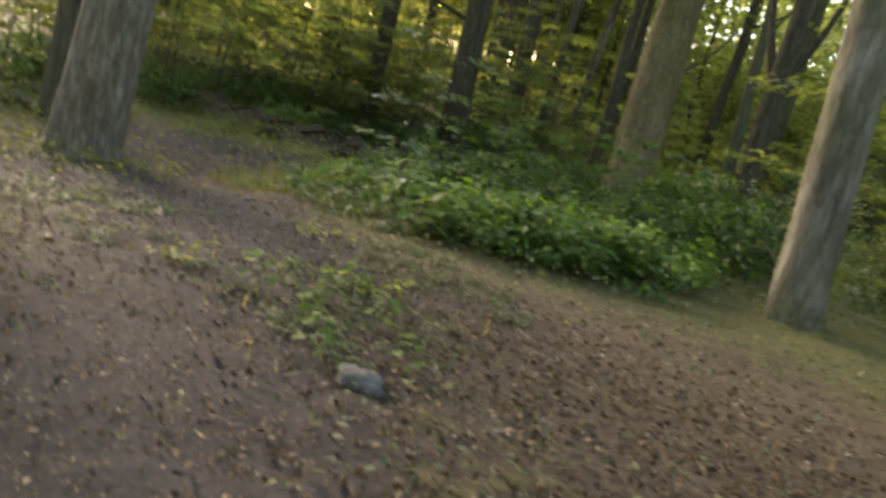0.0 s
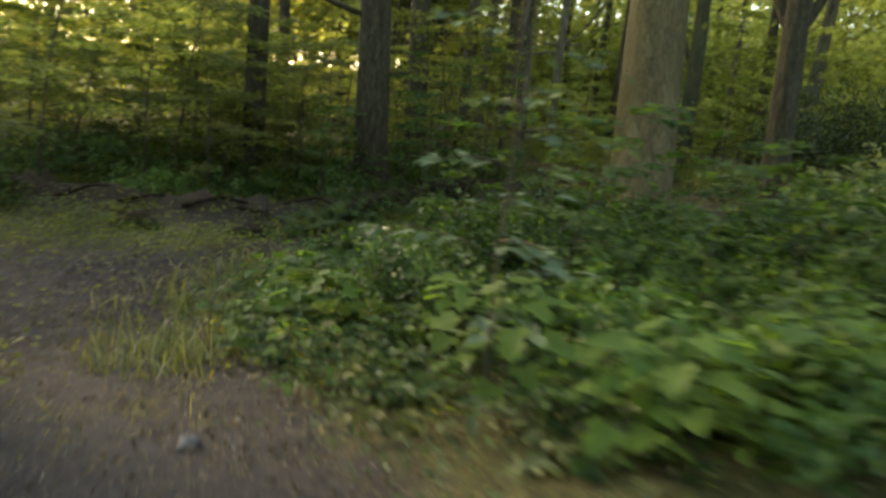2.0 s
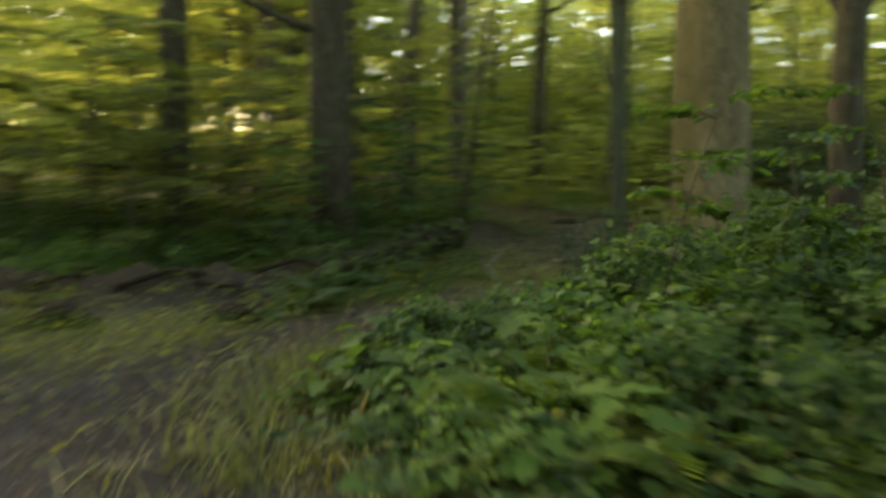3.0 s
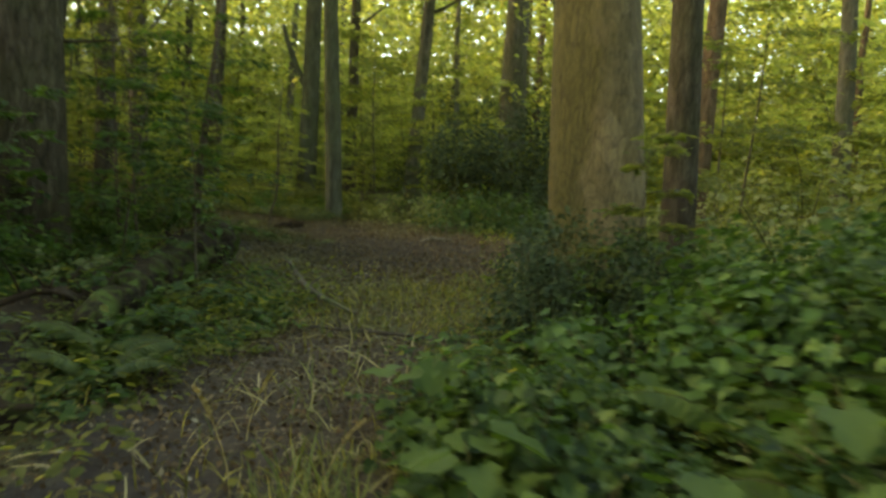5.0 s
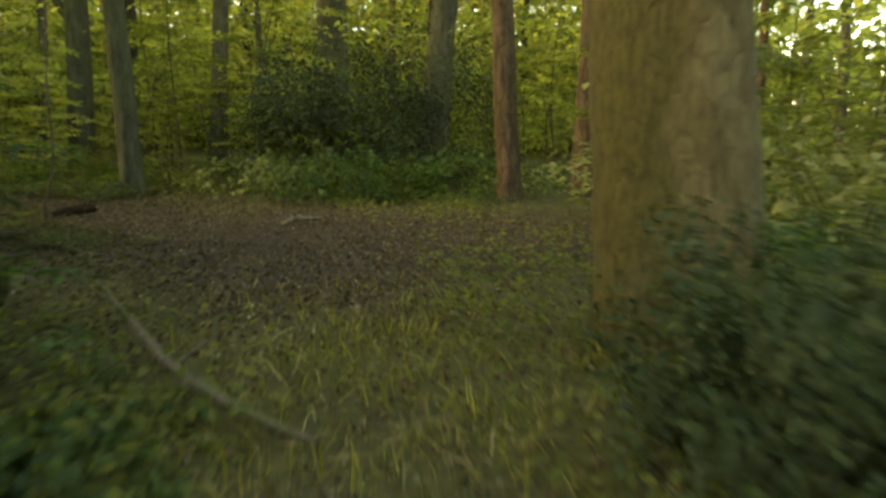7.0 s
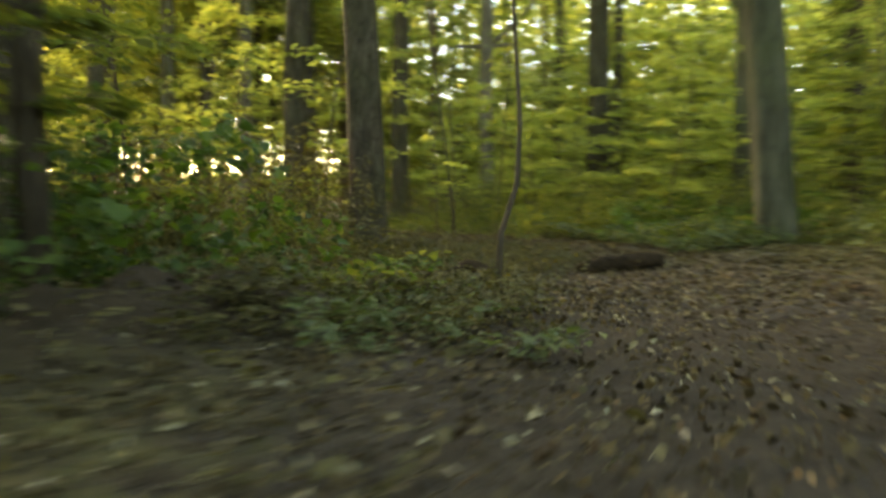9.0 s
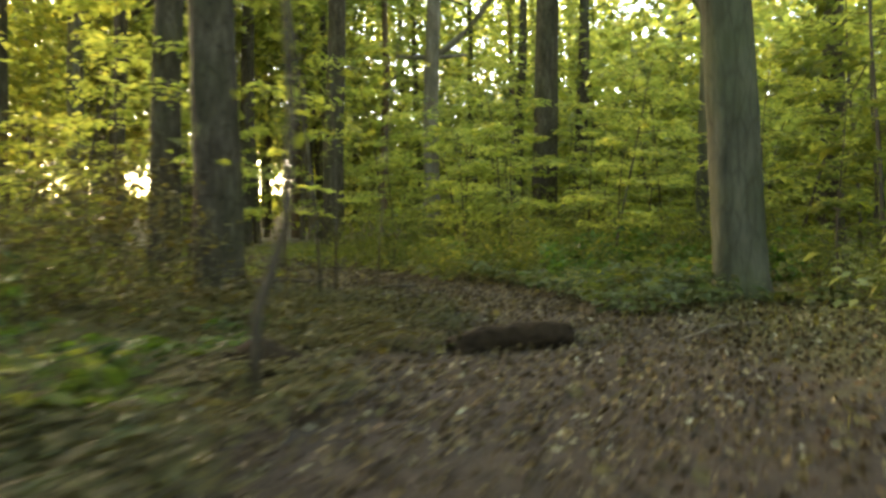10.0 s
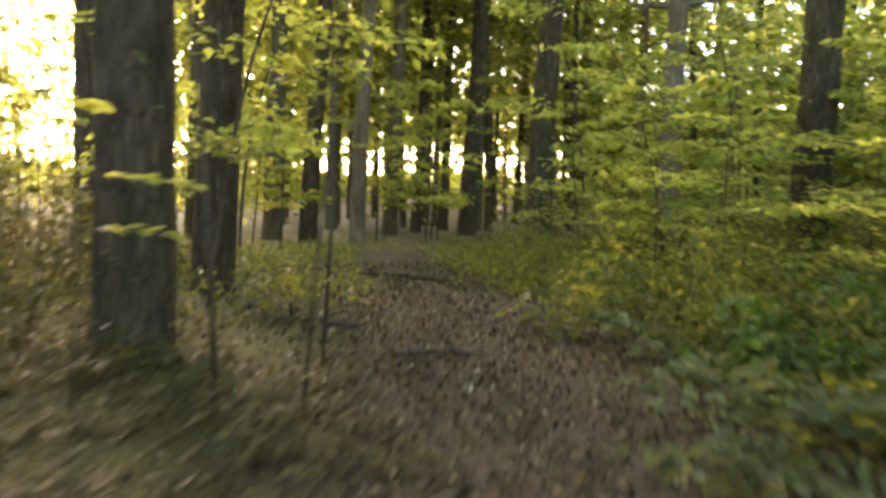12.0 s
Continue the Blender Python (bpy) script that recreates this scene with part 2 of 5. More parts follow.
def ground_material():
    m, nt, b = material("forest_soil", 0.95)
    v = coords(nt)
    soil_at = nt.nodes.new("ShaderNodeAttribute")
    soil_at.attribute_name = "soil"
    moss_at = nt.nodes.new("ShaderNodeAttribute")
    moss_at.attribute_name = "moss"
    fine = noise_of(nt, v, 22, 6, 0.7)
    clump = noise_of(nt, v, 5, 5)
    wide = noise_of(nt, v, 0.8, 3)
    litter = ramp(nt, fine, [(0.25, (0.02, 0.0145, 0.008)), (0.5, (0.062, 0.045, 0.024)), (0.75, (0.14, 0.104, 0.058))])
    litter = mixed(nt, 0.5, litter, ramp(nt, clump, [(0.3, (0.5, 0.5, 0.5)), (0.7, (1.25, 1.2, 1.15))]), "MULTIPLY")
    soil = ramp(nt, fine, [(0.25, (0.009, 0.008, 0.0072)), (0.55, (0.027, 0.0235, 0.021)), (0.85, (0.085, 0.075, 0.067))])
    green = ramp(nt, fine, [(0.3, (0.034, 0.034, 0.01)), (0.7, (0.115, 0.107, 0.026))])
    col = mixed(nt, soil_at.outputs["Fac"], litter, soil)
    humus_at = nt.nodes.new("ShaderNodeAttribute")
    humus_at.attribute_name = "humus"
    sunlit_at = nt.nodes.new("ShaderNodeAttribute")
    sunlit_at.attribute_name = "pale"
    edge = ramp(nt, mixed(nt, 0.5, moss_at.outputs["Fac"], clump), [(0.42, (0, 0, 0)), (0.6, (1, 1, 1))])
    col = mixed(nt, edge, col, green)
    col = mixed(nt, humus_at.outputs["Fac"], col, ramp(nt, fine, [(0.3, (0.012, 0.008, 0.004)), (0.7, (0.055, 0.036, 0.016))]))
    # pale earth of the far clearing, lightened to paint sunlight on it
    col = mixed(nt, sunlit_at.outputs["Fac"], col, ramp(nt, fine, [(0.3, (0.2, 0.165, 0.12)), (0.7, (0.4, 0.345, 0.27))]))
    col = mixed(nt, 0.6, col, ramp(nt, wide, [(0.3, (0.7, 0.7, 0.7)), (0.7, (1.2, 1.2, 1.2))]), "MULTIPLY")
    nt.links.new(col, b.inputs["Base Color"])
    bumped(nt, b, mixed(nt, 0.4, fine, clump), 1.0, 0.05)
    return m


GROUND = ground_material()


# ---- the lie of the land ----
TRAIL = np.array([(14, -7), (9.5, -4.6), (6.5, -3.0), (4, -2.0), (1.6, -0.7), (0.0, 1.2), (-0.6, 3.5), (-0.3, 6), (0.0, 9), (-0.3, 11.5), (-1.4, 14), (-2.6, 16.4), (-3.4, 17.8), (-4.1, 18.5), (-5.15, 19.05), (-6.6, 20.0), (-9.5, 21.1), (-14, 23.3)])
BANK = np.array([(-9, 0.5), (-6, 2.4), (-4, 3.5), (-2.7, 5.2), (-3.0, 8), (-3.4, 11.5), (-3.6, 13.0)])


def away(x, y, line):
    """How far points lie from a line of the plan."""
    best = np.full(np.shape(x), 1e9)
    for (ax, ay), (bx, by) in zip(line[:-1], line[1:]):
        dx, dy = bx - ax, by - ay
        k = np.clip(((x - ax) * dx + (y - ay) * dy) / (dx * dx + dy * dy), 0, 1)
        best = np.minimum(best, np.hypot(x - ax - k * dx, y - ay - k * dy))
    return best


WAVES = [(rng.uniform(0.4, 3.2), rng.uniform(0, 6.28), rng.uniform(0, 6.28), rng.uniform(0.3, 1)) for _ in range(22)]


def waves(x, y):
    return sum(a / k * np.sin(k * (x * np.cos(d) + y * np.sin(d)) + p) for k, d, p, a in WAVES) / 9


def land(x, y):
    x, y = np.asarray(x, float), np.asarray(y, float)
    south = np.clip((9.5 - y) / 6, 0, 1)
    south = south * south * (3 - 2 * south)
    z = 1.3 * (1 - np.exp(-np.maximum(x - 1, 0) / 6)) * south
    z = z - 0.1 * np.exp(-((x + 2.6) ** 2 + (y - 15.6) ** 2) / 3.5)
    d = away(x, y, BANK)
    z = z + (0.3 + 0.05 * np.sin(3.1 * x + 1.7 * y)) * np.exp(-(d / 0.45) ** 2)
    far = np.clip((np.hypot(x, y - 8) - 40) / 60, 0, 1)
    return z + 0.09 * waves(x, y) + far * 2.5


def at(x, y, up=0.0):
    return float(land(x, y)) + up


# ---- mesh helpers ----
def mesh_of(name, verts, faces, mat, smooth=True):
    me = bpy.data.meshes.new(name)
    me.from_pydata([tuple(v) for v in verts], [], faces)
    me.materials.append(mat)
    if smooth:
        me.polygons.foreach_set("use_smooth", [True] * len(me.polygons))
    me.update()
    return me


def part(name, me, parent, label="", m=None):
    ob = new(name, me)
    ob.parent = parent
    if m is not None:
        ob.matrix_basis = m
    if label:
        tagged(ob, label)
    return ob


def thing(name, m, label, category, group="", kind=""):
    ob = new(name)
    ob.empty_display_size = 0.2
    ob.matrix_basis = m
    return tagged(ob, label, category, group, kind)


def stuff(name, me, label, category):
    return tagged(new(name, me), label, category, kind="stuff")


OVAL = (np.array([(0, 0, 0), (-0.26, 0.33, 0.07), (-0.24, 0.68, 0.06), (0, 1, -0.07), (0.24, 0.68, 0.06), (0.26, 0.33, 0.07)]), [(0, 5, 4, 3), (0, 3, 2, 1)])
BROAD = (np.array([(0, 0, 0), (-0.42, 0.2, 0.09), (-0.36, 0.62, 0.1), (0, 1, -0.1), (0.36, 0.62, 0.1), (0.42, 0.2, 0.09)]), [(0, 5, 4, 3), (0, 3, 2, 1)])
DIAMOND = (np.array([(0, 0, 0), (0.3, 0.45, 0.09), (0, 1, -0.06), (-0.3, 0.45, 0.09)]), [(0, 1, 2), (0, 2, 3)])
LOBED = (np.array([(0, 0, 0), (-0.14, 0.28, 0.05), (-0.5, 0.34, 0.12), (-0.2, 0.58, 0.03), (0, 1, -0.1), (0.2, 0.58, 0.03), (0.5, 0.34, 0.12), (0.14, 0.28, 0.05)]), [(0, 7, 4, 1), (1, 4, 3, 2), (7, 6, 5, 4)])
BLADE = (np.array([(-0.02, 0, 0), (0.02, 0, 0), (0.019, 0.4, 0.05), (-0.019, 0.4, 0.05), (0.013, 0.75, 0.0), (-0.013, 0.75, 0.0), (0, 1, -0.16)]), [(0, 1, 2, 3), (3, 2, 4, 5), (5, 4, 6)])


def leaves(name, where, size, mat, shape=OVAL, yaw=None, tilt=None, roll=None, seed=0):
    """One mesh of many leaves: where (n, 3), size (n,), turned by yaw, raised by tilt and rolled, in radians."""
    r = np.random.default_rng(seed + 5)
    n = len(where)
    yaw = r.uniform(0, 6.283, n) if yaw is None else yaw
    tilt = r.normal(-0.15, 0.45, n) if tilt is None else tilt
    roll = r.normal(0, 0.4, n) if roll is None else roll
    base, faces = shape
    v = np.repeat(base[None], n, 0) * np.asarray(size)[:, None, None]
    c, s = np.cos(roll)[:, None], np.sin(roll)[:, None]
    x, y, z = v[..., 0] * c + v[..., 2] * s, v[..., 1], v[..., 2] * c - v[..., 0] * s
    c, s = np.cos(tilt)[:, None], np.sin(tilt)[:, None]
    y, z = y * c - z * s, y * s + z * c
    c, s = np.cos(yaw)[:, None], np.sin(yaw)[:, None]
    x, y = x * c - y * s, x * s + y * c
    v = np.stack([x, y, z], -1) + where[:, None, :]
    k = len(base)
    me = bpy.data.meshes.new(name)
    me.vertices.add(n * k)
    me.vertices.foreach_set("co", v.ravel())
    loops = np.concatenate([np.array(f) for f in faces])
    starts = np.cumsum([0] + [len(f) for f in faces[:-1]])
    all_loops = (np.arange(n)[:, None] * k + loops[None]).ravel()
    all_starts = (np.arange(n)[:, None] * len(loops) + starts[None]).ravel()
    me.loops.add(len(all_loops))
    me.loops.foreach_set("vertex_index", all_loops.astype(np.int32))
    me.polygons.add(len(all_starts))
    me.polygons.foreach_set("loop_start", all_starts.astype(np.int32))
    me.materials.append(mat)
    me.update(calc_edges=True)
    me.validate()
    return me


def tube(points, radii, sides=8, wobble=0.0, r=None, flare=0.0, lobes=5, phase=0.0, flute=0.05):
    """The verts and faces of a bent, tapered, closed round stem."""
    p = np.asarray(points, float)
    verts, faces = [], []
    for i, (q, rad) in enumerate(zip(p, radii)):
        d = p[min(i + 1, len(p) - 1)] - p[max(i - 1, 0)]
        d = d / (np.linalg.norm(d) + 1e-9)
        a = np.cross(d, (0.3, 0.9, 0.1) if abs(d[2]) > 0.7 else (0, 0, 1))
        a /= np.linalg.norm(a)
        b = np.cross(d, a)
        rise = q[2] - p[0][2]
        for k in range(sides):
            g = 2 * math.pi * k / sides
            rr = rad * (1 + (r.normal(0, wobble) if wobble else 0))
            if flare:
                rr *= 1 + flare * math.exp(-rise / 0.22) * (0.65 + 0.55 * math.cos(lobes * g + phase)) + flute * math.cos(3 * g + phase + 0.4 * rise)
            verts.append(q + rr * (math.cos(g) * a + math.sin(g) * b))
    for i in range(len(p) - 1):
        for k in range(sides):
            n = (k + 1) % sides
            faces.append((i * sides + k, i * sides + n, (i + 1) * sides + n, (i + 1) * sides + k))
    faces.append(tuple(range(sides))[::-1])
    faces.append(tuple(range((len(p) - 1) * sides, len(p) * sides)))
    return verts, faces


def joined(pieces):
    verts, faces = [], []
    for v, f in pieces:
        o = len(verts)
        verts += list(v)
        faces += [tuple(i + o for i in q) for q in f]
    return verts, faces


# ---- ground: one sheet to the horizon ----
def steps(lo, hi, fine):
    mid = np.arange(lo, hi + fine, fine)
    out = fine * 1.22 ** np.arange(1, 42)
    out = np.cumsum(out)
    out = out[out < 900]
    return np.concatenate([lo - out[::-1], mid, mid[-1] + out])


gx, gy = steps(-12, 14, 0.16), steps(-9, 26, 0.16)
GX, GY = np.meshgrid(gx, gy, indexing="xy")
GZ = land(GX, GY)
GZ = GZ + np.exp(-(away(GX, GY, BANK) / 0.5) ** 2) * rng.normal(0, 0.05, GZ.shape)
near = np.hypot(GX, GY - 8) < 26
GZ = GZ + near * rng.normal(0, 0.012, GZ.shape)
nx, ny = len(gx), len(gy)
ids = np.arange(nx * ny).reshape(ny, nx)
quads = np.stack([ids[:-1, :-1], ids[:-1, 1:], ids[1:, 1:], ids[1:, :-1]], -1).reshape(-1, 4)
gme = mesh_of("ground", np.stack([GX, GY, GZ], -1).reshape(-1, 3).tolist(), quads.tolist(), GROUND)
d_trail = away(GX, GY, TRAIL)
soil = 1.0 * np.exp(-((GX - 3) ** 2 / 14 + (GY + 4.0) ** 2 / 4)) + np.exp(-(away(GX, GY, TRAIL[:5]) / 1.9) ** 2) + 0.8 * np.exp(-((GX + 2.6) ** 2 + (GY - 15.0) ** 2) / 4) + 0.15 * np.exp(-(away(GX, GY, BANK) / 0.8) ** 2) + 0.5 * np.exp(-((GX + 1) ** 2 + (GY - 13) ** 2) / 5) + 0.9 * np.exp(-(away(GX, GY, np.array([(1.6, -0.7), (-1.2, 2.3), (-2.3, 4.2)])) / 1.1) ** 2)
clearing = np.exp(-((GX - 1) ** 2 / 16 + (GY - 13.5) ** 2 / 9))
moss = 0.85 * np.clip((d_trail - 0.45) / 1.0, 0, 1) * (1 - clearing) + 1.2 * np.exp(-((GX - 0.2) ** 2 / 2 + (GY - 7.7) ** 2 / 3))
moss = moss * (1 - 0.9 * np.exp(-((GX - 3) ** 2 / 14 + (GY + 4.0) ** 2 / 4))) * (1 - np.exp(-((GX - 10) ** 2 / 9 + (GY + 1.6) ** 2 / 4)))
bare = np.exp(-((GX + 0.8) ** 2 / 7 + (GY + 0.3) ** 2 / 3.5))
moss = moss * (1 - bare)
soil = soil + bare
moss = moss * (1 - np.exp(-(away(GX, GY, BANK[:5]) / 0.9) ** 2))
# the pale mask marks the far clearing whose colour carries painted sunlight
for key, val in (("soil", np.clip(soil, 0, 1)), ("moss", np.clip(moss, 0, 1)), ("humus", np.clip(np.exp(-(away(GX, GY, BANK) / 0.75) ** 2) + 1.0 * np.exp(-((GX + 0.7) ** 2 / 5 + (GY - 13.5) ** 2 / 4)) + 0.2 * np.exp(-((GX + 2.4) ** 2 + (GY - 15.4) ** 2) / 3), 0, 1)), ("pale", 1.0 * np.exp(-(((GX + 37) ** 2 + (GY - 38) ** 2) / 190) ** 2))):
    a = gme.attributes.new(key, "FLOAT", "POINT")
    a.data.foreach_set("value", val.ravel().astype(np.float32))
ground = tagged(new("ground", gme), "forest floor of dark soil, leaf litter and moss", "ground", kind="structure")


# ---- trees ----
def crown_mesh(name, seed, high, spread, count, size, mat, low=0.42):
    r = np.random.default_rng(seed)
    hubs = np.stack([r.normal(0, spread * 0.5, 34), r.normal(0, spread * 0.5, 34), r.uniform(high * low, high * 1.02, 34)], -1)
    h = hubs[r.integers(0, 34, count)]
    where = h + r.normal(0, 1, (count, 3)) * (spread * 0.24, spread * 0.24, 0.28)
    return leaves(name, where, size * r.uniform(0.6, 1.3, count), mat, DIAMOND, tilt=r.normal(-0.1, 0.38, count), roll=r.normal(0, 0.3, count), seed=seed)


CROWNS = [crown_mesh("crown", 40 + i, 17.0, 4.6, 850, 0.4, LEAF_TREE if i % 2 else LEAF_GREEN) for i in range(4)]


LOW_CROWNS = [crown_mesh("crown", 60 + i, 15.0, 4.4, 1500, 0.3, LEAF_TREE if i % 3 else LEAF_GREEN, 0.1) for i in range(4)]


def tree(x, y, dia, lx, ly, bark, label, high=18.0, limbs=3, seed=0, sides=18, flare=0.45, crown=True, category="tree", fork=None, first=5.0, crowns=CROWNS, flute=0.05):
    r = np.random.default_rng(seed + 900)
    t = thing("tree", pose(x, y, at(x, y)), label, category, "trees of the wood")
    zs = np.concatenate([[-0.25, 0.0, 0.08, 0.18, 0.32, 0.5, 0.75, 1.05], np.linspace(1.5, high, 16)])
    bend = np.cumsum(r.normal(0, 0.035, (len(zs), 2)), 0) * np.clip(zs / 6, 0.1, 1)[:, None]
    pts = np.stack([lx * zs + bend[:, 0], ly * zs + bend[:, 1], zs], -1)
    rad = dia / 2 * np.clip(1.04 - 0.72 * np.maximum(zs, 0) / high, 0.08, 1.1)
    part("trunk", mesh_of("trunk", *tube(pts, rad, sides, 0.018, r, flare, r.integers(4, 7), r.uniform(0, 6), flute), bark), t)
    for k in range(limbs):
        z0 = r.uniform(first, high * 0.8) if k or first > 4 else first
        i = int(np.searchsorted(zs, z0))
        g, ln = r.uniform(0, 6.28), r.uniform(2.0, 4.5)
        s = np.linspace(0, 1, 6)
        b0 = pts[min(i, len(pts) - 1)]
        lp = b0 + np.stack([np.cos(g) * ln * s, np.sin(g) * ln * s, ln * (0.35 * s + 0.4 * s * s)], -1) + r.normal(0, 0.07, (6, 3)) * s[:, None]
        part("limb", mesh_of("limb", *tube(lp, np.linspace(dia * 0.16, 0.02, 6), 7), bark), t)
    for g, z0, ln, up, th in fork or ():
        i = int(np.searchsorted(zs, z0))
        s = np.linspace(0, 1, 7)
        lp = pts[i] + np.stack([np.cos(g) * ln * s, np.sin(g) * ln * s, up * s * (0.4 + 0.6 * s)], -1)
        part("limb", mesh_of("limb", *tube(lp, np.linspace(th, th * 0.5, 7), 9), bark), t)
    if crown:
        part("crown", crowns[seed % 4], t, m=pose(lx * 10, ly * 10, r.uniform(-1, 1.5), 0, 0, r.uniform(0, 360)))
    return t


OAK = "tall grey-brown trunk with rough bark among undergrowth"
TREES = [
    (0.12, -2.35, 0.97, 0.03, 0.085, BARK_STREAK, "thick grey trunk with pale streaked bark beside the dirt path"),
    (4.7, -4.82, 0.62, -0.03, -0.03, BARK_GREY, "thick brown trunk beside the dirt path"),
    (8.75, 2.2, 0.52, -0.06, -0.03, BARK_BIRCH, "pale smooth grey trunk with moss round its foot"),
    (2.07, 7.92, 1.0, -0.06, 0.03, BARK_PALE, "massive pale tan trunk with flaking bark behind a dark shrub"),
    (-2.52, 19.65, 0.43, -0.05, -0.01, BARK_BEECH, "smooth grey-green trunk with flared roots over leaf litter"),
    (-4.3, 25.1, 0.64, 0.03, 0.0, BARK_BEECH, "grey forked trunk with a steep side limb"),
    (-0.97, 28.4, 0.55, 0.04, 0.0, BARK_GREY, OAK),
    (2.88, 29.7, 1.15, 0.01, 0.0, BARK_GREY, "thick trunk behind a dark evergreen shrub"),
    (4.77, 24.4, 0.82, 0.06, -0.01, BARK_GREY, "leaning trunk behind a dark evergreen shrub"),
    (4.45, 17.4, 0.46, -0.04, 0.02, BARK_PINE, "slim reddish-brown pine trunk with dark foot"),
    (6.35, 18.1, 0.5, -0.02, 0.01, BARK_PINE, "orange-brown sunlit pine trunk"),
    (-4.21, 8.12, 0.72, -0.02, -0.01, BARK_DARK, "dark trunk with a low dead branch on an earth bank"),
    (-7.88, 13.7, 0.65, -0.02, -0.01, BARK_DARK, "dark trunk in dense shade"),
    (-6.74, 6.95, 0.5, 0.02, 0.02, BARK_DARK, "dark brown trunk behind the earth bank"),
    (-5.56, 12.8, 0.3, 0.02, 0.01, BARK_DARK, "slim dark trunk among saplings"),
    (3.5, 10.0, 0.46, -0.03, 0.0, BARK_DARK, "dark slim trunk with a steep fork"),
    (-7.49, 25.4, 0.47, 0.02, 0.0, BARK_DARK, "dark trunk rising out of yellow-green saplings"),
    (-13.9, 26.6, 0.52, 0.03, 0.02, BARK_DARK, "dark upright trunk clad in young leaves"),
    (-21.2, 30.0, 0.55, 0.02, 0.02, BARK_DARK, "dark upright trunk beside the trail"),
    (-6.88, 17.65, 0.45, 0.02, 0.03, BARK_DARK, "thick dark trunk at the edge of the trail"),
    (-9.55, 18.9, 0.4, 0.02, 0.03, BARK_DARK, "dark trunk behind a thicker one"),
    (-12.3, 28.5, 0.42, 0.01, 0.01, BARK_HAZED, "pale trunk with a broken horizontal branch"),
    (-19.7, 21.5, 0.47, 0.01, 0.03, BARK_DARK, "upright dark trunk in the open wood"),
    (-19.4, 23.2, 0.45, 0.01, 0.02, BARK_GREY, "upright grey trunk in the open wood"),
    (-18.7, 23.8, 0.42, 0.02, 0.02, BARK_DARK, "upright dark trunk beside the far trail"),
    (-18.0, 24.7, 0.36, 0.02, 0.02, BARK_HAZED, "pale upright trunk beside the far trail"),
    (-21.3, 27.4, 0.42, 0.03, 0.02, BARK_GREY, "pale leaning trunk beside the far trail"),
    (-22.7, 29.1, 0.34, 0.02, 0.02, BARK_DARK, "slim dark trunk in the far wood"),
    (-23.9, 30.9, 0.34, 0.02, 0.02, BARK_DARK, "slim dark trunk in the far wood"),
    (-25.5, 27.5, 0.4, 0.02, 0.02, BARK_GREY, "grey trunk in the far wood"),
    (-28.5, 33.0, 0.4, 0.02, 0.02, BARK_GREY, "grey trunk in the far wood"),
    (-2.6, -2.2, 0.5, 0.03, 0.06, BARK_GREY, "grey-brown trunk behind a thicker one"),
    (-14.6, 18.5, 0.32, 0.02, 0.01, BARK_DARK, "slim dark trunk in brown undergrowth"),
    (-16.6, 19.8, 0.34, 0.0, 0.02, BARK_DARK, "slim dark trunk in brown undergrowth"),
    (-12.8, 16.4, 0.26, 0.03, 0.0, BARK_DARK, "slim dark trunk in brown undergrowth"),
    (9.9, 18.4, 0.45, -0.03, 0.02, BARK_GREY, "grey trunk behind bright leaves"),
]
for i, row in enumerate(TREES):
    big = i in (0, 3, 4)
    fork = None
    if i == 5:
        fork = [(2.6, 3.4, 1.3, 2.2, 0.14)]
    elif i == 11:
        fork = [(0.2, 2.2, 0.9, 0.08, 0.03), (4.15, 3.3, 3.6, 1.7, 0.06)]
    elif i == 15:
        fork = [(2.9, 3.0, 1.0, 2.4, 0.12), (0.4, 3.3, 0.9, 2.6, 0.1)]
    elif row[1] == 28.5:
        fork = [(0.6, 4.0, 2.2, 2.6, 0.1), (0.6, 4.2, 0.9, 0.05, 0.07), (3.74, 4.2, 0.9, 0.05, 0.08)]
    tree(*row, seed=i, sides=28 if big else 18, flare=0.85 if i == 4 else 0.5 if big else 0.4, fork=fork, crown=i not in (2, 3, 15), flute=0.1 if i == 3 else 0.05)

# a stand of slender trunks where the trail runs out of sight
fr = np.random.default_rng(29)
for k in range(26):
    d, a = fr.uniform(24, 48), radians(fr.uniform(47, 70))
    x, y = -2.1 - d * math.sin(a), 16.7 + d * math.cos(a)
    if min(math.hypot(x - r[0], y - r[1]) for r in TREES) < 1.2:
        continue
    tree(x, y, fr.uniform(0.16, 0.3), fr.normal(0, 0.02), fr.normal(0, 0.02), (BARK_HAZED, BARK_GREY, BARK_DARK)[k % 3], "slender upright trunk in the far open wood", seed=300 + k, sides=9, limbs=1, flare=0.2)

# the wider wood: trunks on a loose scatter, clear of the trail and of the trees above
known = [(r[0], r[1]) for r in TREES]
wr = np.random.default_rng(77)
made = 0
for k in range(2600):
    x, y = wr.uniform(-46, 34), wr.uniform(-26, 62)
    if away(x, y, TRAIL) < 4.5 or min(math.hypot(x - a, y - b) for a, b in known) < 3.0:
        continue
    if -14 < x < 12 and -9 < y < 26 or x < -28 and -4 < y < 26 or x < -10 and -7 < y < 3 and wr.uniform() < 0.7:
        continue
    known.append((x, y))
    made += 1
    tree(x, y, wr.uniform(0.26, 0.55), wr.normal(0, 0.02), wr.normal(0, 0.02), (BARK_DARK, BARK_GREY, BARK_DARK, BARK_PINE)[made % 4], OAK, seed=100 + made, sides=10, limbs=1, flare=0.3, crowns=LOW_CROWNS)
    if made >= 105:
        break


